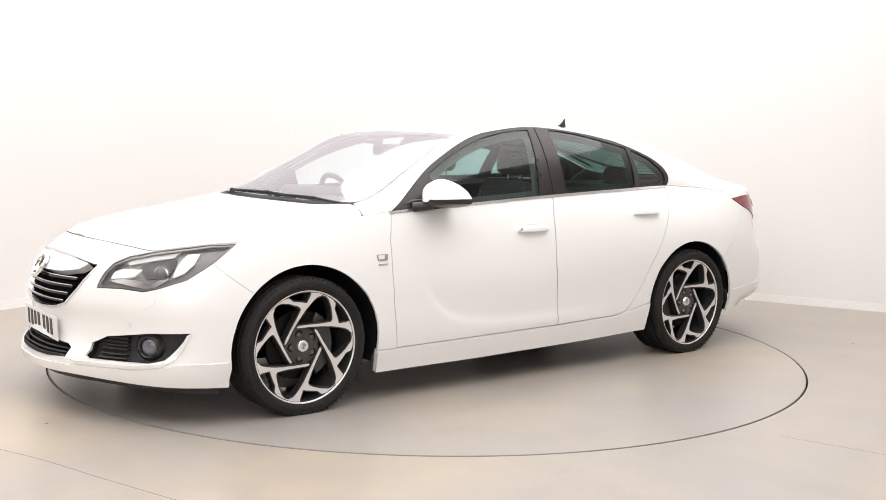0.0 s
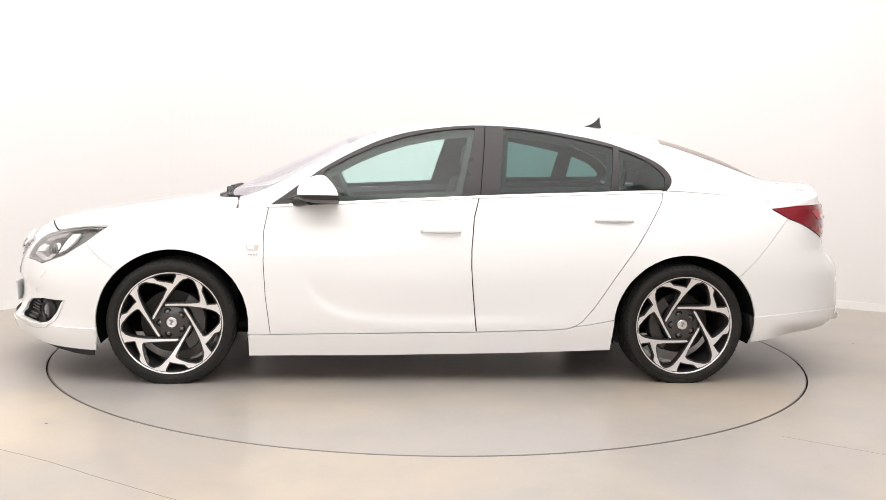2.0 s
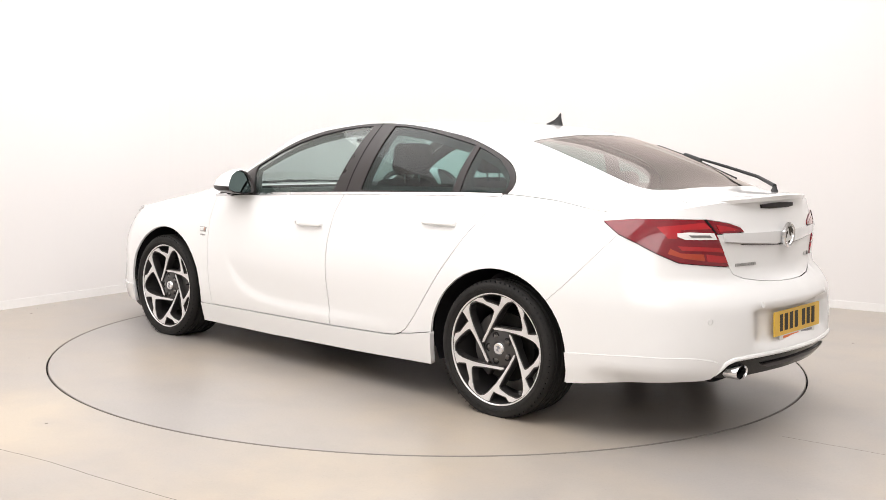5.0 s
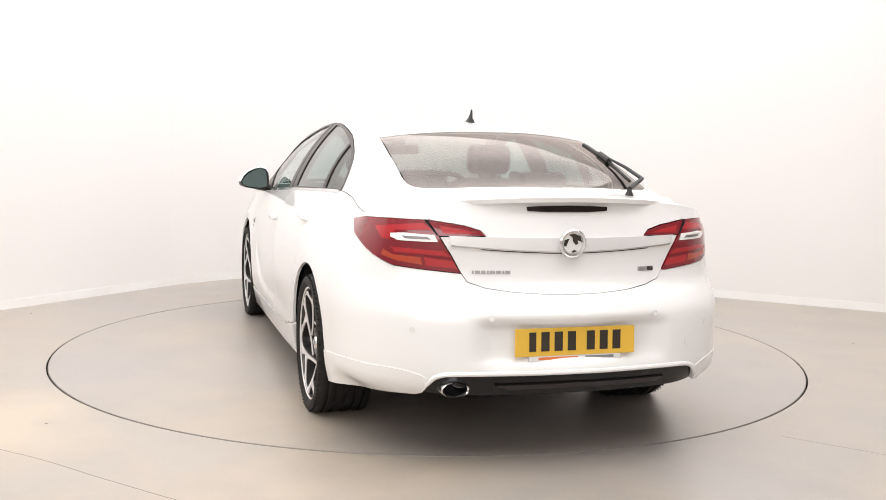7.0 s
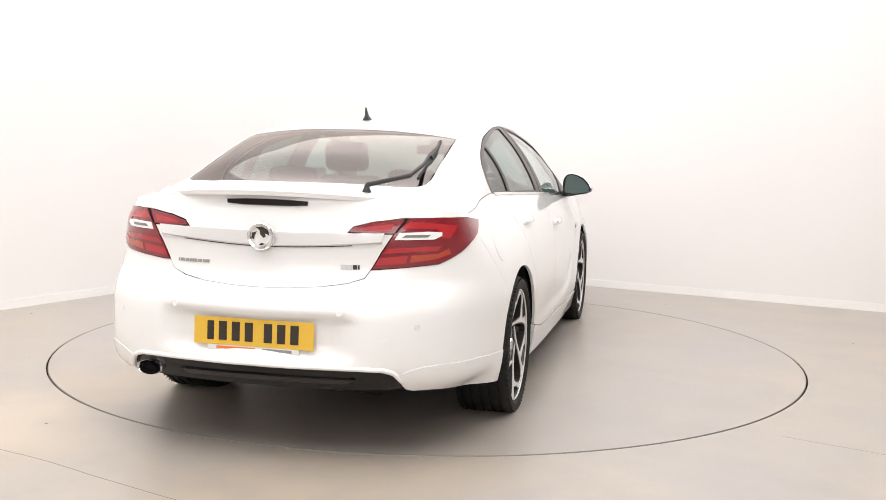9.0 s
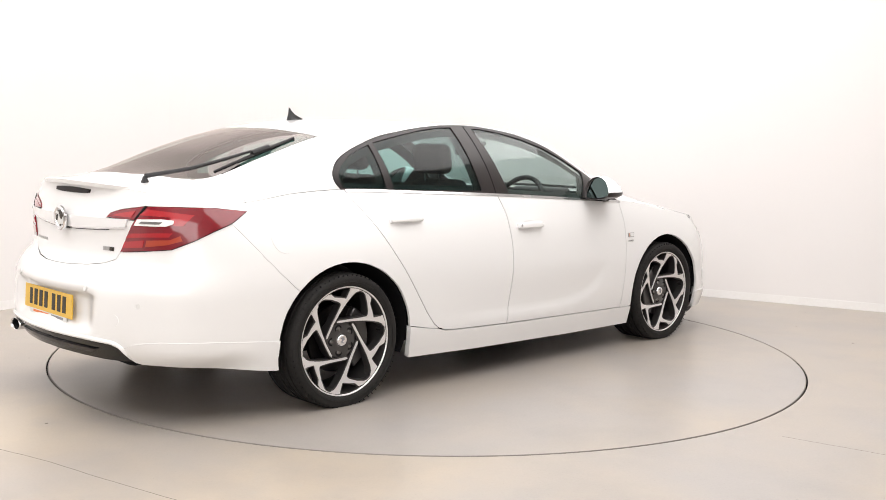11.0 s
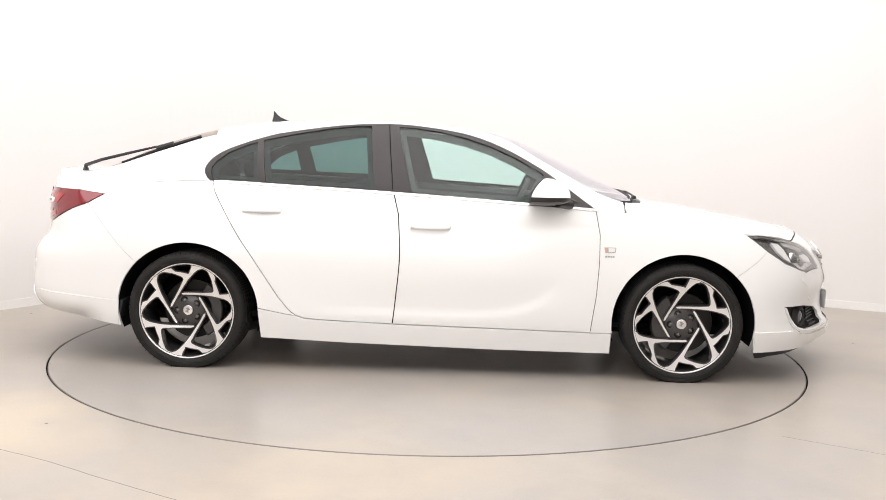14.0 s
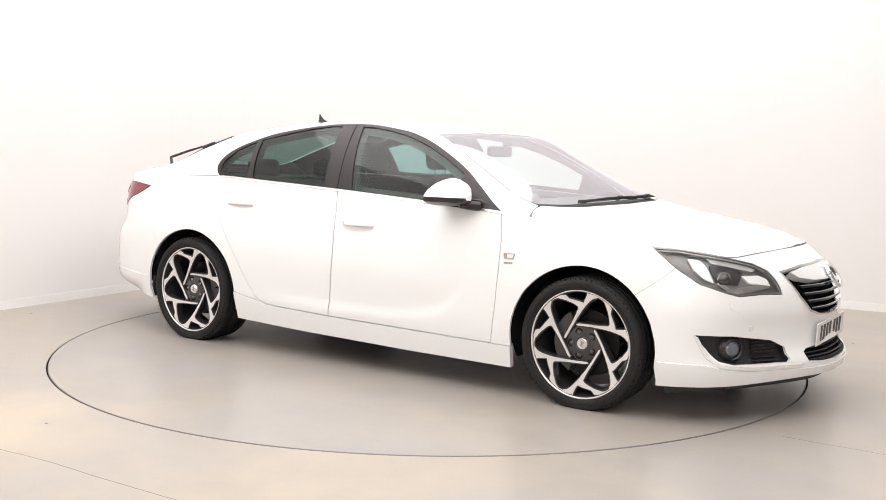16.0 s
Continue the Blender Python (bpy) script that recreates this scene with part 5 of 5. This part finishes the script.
    skin("fuel_flap", disc2(-a, 0.838, 0.076, 40), low, PAINT, CAR, "round fuel filler flap", step=0.03, lift=0.002, depth=0.004)
    # door handles
    for s in (1, -1):
        for x, z in ((0.040, 0.822), (-0.900, 0.888)):
            a = at_x(x, z)[0]
            m = frame_on(low, s * a, z, 0.0)
            grip = []
            for k in range(13):
                u = -0.108 + 0.216 * k / 12
                yy = 0.030 - 0.016 * abs(u / 0.108) ** 4
                grip.append((u, yy))
            bm = bmesh.new()
            rows = []
            for u, yy in grip:
                hgt = 0.0185 * (1 - 0.3 * abs(u / 0.108) ** 3)
                rows.append([bm.verts.new((u, yy - 0.008 + 0.010 * math.copysign(abs(math.cos(t)) ** 0.5, math.cos(t)), hgt * math.copysign(abs(math.sin(t)) ** 0.8, math.sin(t)))) for t in [2 * math.pi * j / 16 for j in range(16)]])
            for r0, r1 in zip(rows, rows[1:]):
                for j in range(16):
                    bm.faces.new((r0[j], r0[(j + 1) % 16], r1[(j + 1) % 16], r1[j]))
            bm.faces.new(rows[0])
            bm.faces.new(rows[-1])
            hdl = part("door_handle", placed(bm, m), PAINT, CAR, "body-coloured pull handle")
            for u in (-0.095, 0.095):
                part("handle_foot", placed(box(0.03, 0.028, 0.022, (u, 0.008, 0), 0.006), m), PAINT, hdl)
            # flat greyer patch, the shade of the handle recess put into its colour
            skin("cup_shade_patch", [(s * a + 0.07 * math.cos(t), z + 0.006 + 0.024 * math.sin(t)) for t in [2 * math.pi * j / 24 for j in range(24)]], low, CUP_SHADE, hdl, step=0.02, lift=0.0008, depth=0.0, gap=0.0)
            if x > 0:
                part("lock", placed(lathe([(0.0001, 0.027), (0.006, 0.027), (0.0075, 0.024), (0.0075, 0.01)], 14), m @ Matrix.Translation((0.093 * (1 if s == -1 else -1) * (1 if m.col[0].x > 0 else -1) * -1, 0, 0))), SATIN, hdl)
    # wing badges
    for s in (1, -1):
        bd = [at_x(1.056, 0.735), at_x(0.990, 0.735), at_x(0.996, 0.706), at_x(1.049, 0.706)]
        q = skin("wing_badge", bd if s == 1 else mirror(bd), low, BADGE, CAR, "small chrome wing badge", step=0.02, lift=0.004, depth=0.005, gap=0.0)
        ins = [at_x(1.050, 0.731), at_x(1.012, 0.731), at_x(1.014, 0.711), at_x(1.045, 0.711)]
        skin("badge_inlay", ins if s == 1 else mirror(ins), low, PLATEWHITE, q, step=0.02, lift=0.0052, depth=0.002, gap=0.0)
        ins = [at_x(1.008, 0.731), at_x(0.997, 0.731), at_x(1.0, 0.711), at_x(1.010, 0.711)]
        skin("badge_inlay", ins if s == 1 else mirror(ins), low, COPPER, q, step=0.02, lift=0.0052, depth=0.002, gap=0.0)
        for k in range(4):
            x0 = 1.046 - k * 0.0135
            bb = [at_x(x0, 0.690), at_x(x0 - 0.010, 0.690), at_x(x0 - 0.010, 0.681), at_x(x0, 0.681)]
            skin("badge_bar", bb if s == 1 else mirror(bb), low, BADGE, CAR, step=0.02, lift=0.003, depth=0.003, gap=0.0)
    # B-pillar joint line on the window frame
    for s in (1, -1):
        ln = [(-0.176, 1.006), (-0.185, 1.10), (-0.205, 1.25), (-0.222, 1.380), (-0.227, 1.380), (-0.210, 1.25), (-0.190, 1.10), (-0.181, 1.006)]
        skin("door_joint", ln, lambda x, z, s=s: side(x, z, s), SHELL, CAR, step=0.03, lift=0.0022, depth=0.002, gap=0.0)


DARKRED = mat("dark_red_lens", (0.012, 0.006, 0.006), 0.45, spec=0.25)
SENSOR = mat("sensor_white", (0.76, 0.76, 0.75), 0.35, coat=0.4)
# darker copy of the body paint, for shade behind the handles
CUP_SHADE = mat("shaded_cup_paint", (0.74, 0.74, 0.73), 0.3, coat=0.8)
COPPER = mat("copper_red_inlay", (0.66, 0.40, 0.30), 0.3, metal=0.5)
fittings()


def door_mirror(s):
    """Wing mirror: white shell over a black base, with a darkened mirror."""
    ring = [(0.835, 0.985), (0.832, 1.03), (0.834, 1.07), (0.848, 1.094), (0.88, 1.104), (0.92, 1.096), (0.966, 1.076), (1.000, 1.045), (1.020, 1.010), (1.014, 0.985), (0.985, 0.972), (0.93, 0.963), (0.88, 0.962), (0.845, 0.968)]
    cy, cz = 0.915, 1.005
    secs = []
    for x, k in ((0.578, 0.97), (0.585, 1.0), (0.62, 1.03), (0.67, 1.02), (0.715, 0.95), (0.752, 0.80), (0.778, 0.58), (0.792, 0.30)):
        lean = max(0.0, 1 - (x - 0.578) / 0.12)
        secs.append([(x + lean * 0.070 * max(0.0, (z - 0.985) / 0.12) ** 2.2, s * (cy - 0.01 * (1 - k) + (y - cy) * k), cz - 0.004 + (z - cz) * k) for y, z in ring])
    v = [p for r in secs for p in r]
    n = len(ring)
    up, dn = [], []
    for i in range(len(secs) - 1):
        for j in range(n):
            f = (i * n + j, i * n + (j + 1) % n, (i + 1) * n + (j + 1) % n, (i + 1) * n + j)
            (dn if j in (8, 9, 10, 11, 12, 13) or j == n - 1 else up).append(f)
    up.append(tuple((len(secs) - 1) * n + j for j in range(n)))

    def some(name, faces, material, parent, label):
        bm = bmesh.new()
        vs = [bm.verts.new(p) for p in v]
        for f in faces:
            bm.faces.new([vs[i] for i in f])
        for q in [q for q in bm.verts if not q.link_faces]:
            bm.verts.remove(q)
        return part(name, bm, material, parent, label, sharp=50)

    shell = some("door_mirror", up, PAINT, CAR, "white wing mirror shell on a black base")
    some("mirror_base", dn, TRIM, shell, "black mirror underside")
    arm = [(0.80, 0.82, 0.958), (0.77, 0.86, 0.962), (0.73, 0.90, 0.970)]
    part("mirror_arm", tube([(x, s * y, z) for x, y, z in arm], [0.026, 0.024, 0.022], 12), TRIM, shell)
    part("sail_panel", tube([(0.86, s * 0.805, 0.965), (0.80, s * 0.80, 0.975), (0.72, s * 0.795, 0.985)], [0.012, 0.022, 0.020], 10), TRIM, shell)
    rim = [(y, z) for y, z in ring]
    bm = bmesh.new()
    o = [bm.verts.new((0.5775 + 0.070 * max(0.0, (z - 0.985) / 0.12) ** 2.2, s * (cy + (y - cy) * 0.97), cz - 0.004 + (z - cz) * 0.97)) for y, z in rim]
    i = [bm.verts.new((0.592 + 0.070 * max(0.0, (z - 0.985) / 0.12) ** 2.2, s * (cy + (y - cy) * 0.86), cz + (z - cz) * 0.86)) for y, z in rim]
    for j in range(n):
        bm.faces.new((o[j], o[(j + 1) % n], i[(j + 1) % n], i[j]))
    part("mirror_rim", bm, TRIM, shell)
    bm = bmesh.new()
    bm.faces.new([bm.verts.new((0.590 + 0.060 * (z - 0.985) / 0.12, s * (cy + (y - cy) * 0.88), cz + (z - cz) * 0.88)) for y, z in rim])
    part("mirror_glass", bm, MIRROR, shell, "mirror glass, darkened for the reflection of a dim room", smooth=False)


# near-black reflectance puts a dim room's reflection into the mirror colour
MIRROR = mat("mirror_glass", (0.036, 0.048, 0.046), 0.02, metal=1.0)
for s in (1, -1):
    door_mirror(s)


def wipers_and_aerial():
    bm = bmesh.new()
    rows = []
    for x, zt, w in ((-0.924, 1.400, 0.004), (-0.950, 1.409, 0.016), (-0.975, 1.420, 0.022), (-0.998, 1.438, 0.024), (-1.011, 1.455, 0.023), (-1.018, 1.459, 0.021), (-1.020, 1.430, 0.020), (-1.030, 1.396, 0.010)):
        zm = 1.388 + (zt - 1.388) * 0.35
        rows.append([bm.verts.new((x, y, z)) for y, z in ((-w, 1.386), (-w * 0.28, zm), (-0.0035, zt - 0.003), (0, zt), (0.0035, zt - 0.003), (w * 0.28, zm), (w, 1.386))])
    for a, b in zip(rows, rows[1:]):
        for i in range(6):
            bm.faces.new((a[i], a[i + 1], b[i + 1], b[i]))
    bm.faces.new(rows[-1])
    part("roof_aerial", bm, PLASTIC, CAR, "black shark-fin roof aerial")
    # rear wiper
    piv = Vector((-2.085, -0.368, 1.090))
    w = part("rear_wiper", join(placed(lathe([(0.0001, 0.012), (0.010, 0.011), (0.012, 0.0), (0.018, -0.012), (0.020, -0.02)], 20, "z"), Matrix.Translation(piv)), tube([piv + Vector((0, 0, 0.012)), (-1.93, -0.510, 1.141), (-1.75, -0.520, 1.186), (-1.60, -0.506, 1.224)], [0.011, 0.009, 0.008, 0.006], 8)), PLASTIC, CAR, "black rear wiper parked on the window")
    part("wiper_blade", join(tube([(-1.341, -0.490, 1.290), (-1.53, -0.510, 1.226), (-1.81, -0.512, 1.126)], [0.007, 0.011, 0.006], 8), tube([(-1.50, -0.506, 1.242), (-1.60, -0.508, 1.212)], 0.016, 8)), PLASTIC, w)
    # front wipers along the foot of the windscreen
    for y0, y1, lift in ((-0.42, 0.30, 0.0), (0.16, 0.66, 0.0)):
        path, arm = [], []
        for k in range(9):
            y = y0 + (y1 - y0) * k / 8
            x = 1.192 - 0.13 * abs(y) ** 2.2
            z = top(np.array([x]), np.array([y]))[0, 2]
            path.append((x, y, z + 0.003))
            arm.append((x + 0.026 - 0.016 * k / 8, y * 1.0, z + 0.002 + 0.006 * math.sin(math.pi * k / 8)))
        wp = part("front_wiper", join(tube(arm, [0.009] + [0.0055] * 7 + [0.004], 8), placed(lathe([(0.0001, 0.010), (0.012, 0.009), (0.016, -0.01)], 16, "z"), Matrix.Translation(arm[0]))), PLASTIC, CAR, "black windscreen wiper at rest")
        part("wiper_blade", tube(path, 0.0052, 6), PLASTIC, wp)
        part("wiper_joint", box(0.022, 0.05, 0.016, arm[5], 0.005), PLASTIC, wp)


wipers_and_aerial()


# ---- cabin ----
def cabin():
    def seat_back(w, h, t, at, lean, name, label):
        bm = box(t, w, h, (0, 0, h / 2), 0.05, 4)
        for v in bm.verts:
            v.co.y *= 1 - 0.22 * max(0, v.co.z / h) ** 2
            v.co.x += 0.03 * (abs(v.co.y) / (w / 2)) ** 2 * (1 if v.co.x > 0 else 0.3)
        return part(name, placed(bm, Matrix.Translation(at) @ pose(0, 0, 0, 0, lean, 0)), FABRIC, CAR, label)

    def headrest(at, w, h, t, parent):
        bm = box(t, w, h, (0, 0, 0), min(t, h) * 0.42, 4)
        hr = part("headrest", placed(bm, Matrix.Translation(at) @ pose(0, 0, 0, 0, -8, 0)), FABRIC, parent)
        part("headrest_posts", join(*[tube([(at[0], at[1] + d, at[2] - h / 2 - 0.06), (at[0], at[1] + d, at[2] - h / 2 + 0.02)], 0.006, 8) for d in (-0.06, 0.06)]), SATIN, hr)

    for s in (1, -1):
        y = 0.37 * s
        st = seat_back(0.50, 0.66, 0.13, (-0.02, y, 0.44), -20, "front_seat", "dark fabric front seat")
        headrest((-0.265, y, 1.188), 0.265, 0.175, 0.10, st)
        part("seat_cushion", box(0.52, 0.50, 0.16, (0.22, y, 0.46), 0.05, 3), FABRIC, st)
        # door cards
        run = shoulder_run(1.0, -1.25, 30, 0.004)
        pts = run + [(a, 0.32 if k > 6 else 0.78) for k, (a, z) in enumerate(run[::-1])]
        skin("door_card", pts if s == 1 else mirror(pts), low, CABIN, CAR, step=0.08, lift=-0.055, depth=0.0, gap=0.0)
        cap = shoulder_run(0.98, -1.22, 30)
        bm = bmesh.new()
        rows = []
        for a, z in cap:
            p = low(np.array([a]), np.array([z]))[0]
            rows.append([bm.verts.new((p[0], s * (p[1] - d), z - 0.004 - e)) for d, e in ((0.010, 0.0), (0.05, 0.0), (0.075, 0.03))])
        for r0, r1 in zip(rows, rows[1:]):
            for i in range(2):
                bm.faces.new((r0[i], r0[i + 1], r1[i + 1], r1[i]))
        part("door_sill_cap", bm, CABIN, CAR)
    bench = seat_back(1.24, 0.60, 0.14, (-0.95, 0, 0.46), -24, "rear_bench", "dark fabric rear bench")
    for y in (0.32, -0.32):
        headrest((-1.225, y, 1.085), 0.25, 0.12, 0.09, bench)
    part("bench_cushion", box(0.50, 1.24, 0.16, (-0.72, 0, 0.45), 0.05, 3), FABRIC, bench)
    part("parcel_shelf", box(0.62, 1.10, 0.03, (-1.55, 0, 1.005), 0.01), CABIN, CAR)
    # dashboard
    bm = box(0.55, 1.36, 0.24, (0.90, 0, 0.835), 0.06, 4)
    for v in bm.verts:
        if v.co.z > 0.85:
            v.co.z += 0.02 * (1 - abs(v.co.y)) - 0.03 * max(0, v.co.x - 0.95)
    d = part("dashboard", bm, CABIN, CAR, "charcoal dashboard")
    part("instrument_hood", box(0.20, 0.36, 0.07, (0.72, -0.37, 0.975), 0.03, 3), CABIN, d)
    part("centre_stack", box(0.12, 0.26, 0.30, (0.62, 0, 0.80), 0.03, 3), CABIN, d)
    part("firewall", box(0.04, 1.40, 0.55, (1.13, 0, 0.62), 0.01), SHELL, CAR)
    part("centre_tunnel", box(1.3, 0.22, 0.28, (0.2, 0, 0.40), 0.03, 2), CABIN, CAR)
    part("cabin_floor", box(2.3, 1.5, 0.03, (0.0, 0, 0.29), 0.01), SHELL, CAR)
    wheelm = Matrix.Translation((0.50, -0.37, 0.905)) @ pose(0, 0, 0, 0, -65, 0)
    bm = bmesh.new()
    R, r, n, k = 0.185, 0.016, 40, 10
    vs = [[bm.verts.new(((R + r * math.cos(2 * math.pi * j / k)) * math.cos(2 * math.pi * i / n), (R + r * math.cos(2 * math.pi * j / k)) * math.sin(2 * math.pi * i / n), r * math.sin(2 * math.pi * j / k))) for j in range(k)] for i in range(n)]
    for i in range(n):
        for j in range(k):
            bm.faces.new((vs[i][j], vs[(i + 1) % n][j], vs[(i + 1) % n][(j + 1) % k], vs[i][(j + 1) % k]))
    sw = part("steering_wheel", placed(bm, wheelm), CABIN, CAR, "black leather steering wheel")
    part("wheel_boss", placed(join(box(0.13, 0.12, 0.05, (0, 0, 0.0), 0.02), box(0.05, 0.34, 0.02, (0, 0, 0), 0.008), box(0.16, 0.04, 0.02, (-0.09, 0, 0), 0.008)), wheelm), CABIN, sw)
    im = part("interior_mirror", placed(box(0.035, 0.25, 0.065, (0.42, 0.0, 1.235), 0.015, 3), Matrix()), CABIN, CAR, "interior mirror on the windscreen")
    part("mirror_stalk", join(tube([(0.44, 0, 1.25), (0.49, 0, 1.285)], 0.014, 8), box(0.07, 0.10, 0.03, (0.50, 0, 1.283), 0.012, 2)), CABIN, im)


cabin()


def motions():
    rows_car, rows_table = [], []
    for k in range(65):
        t = k * 0.25
        turn = 216.646 - 15.7186 * t
        a = radians(turn)
        rows_car.append((t, pose(-0.0995 * math.sin(a), 0.0995 * math.cos(a), 0, 0, 0, turn)))
        rows_table.append((t, pose(0, 0, 0, 0, 0, turn)))
    walk(CAR, rows_car)
    walk(TABLE, rows_table)


motions()
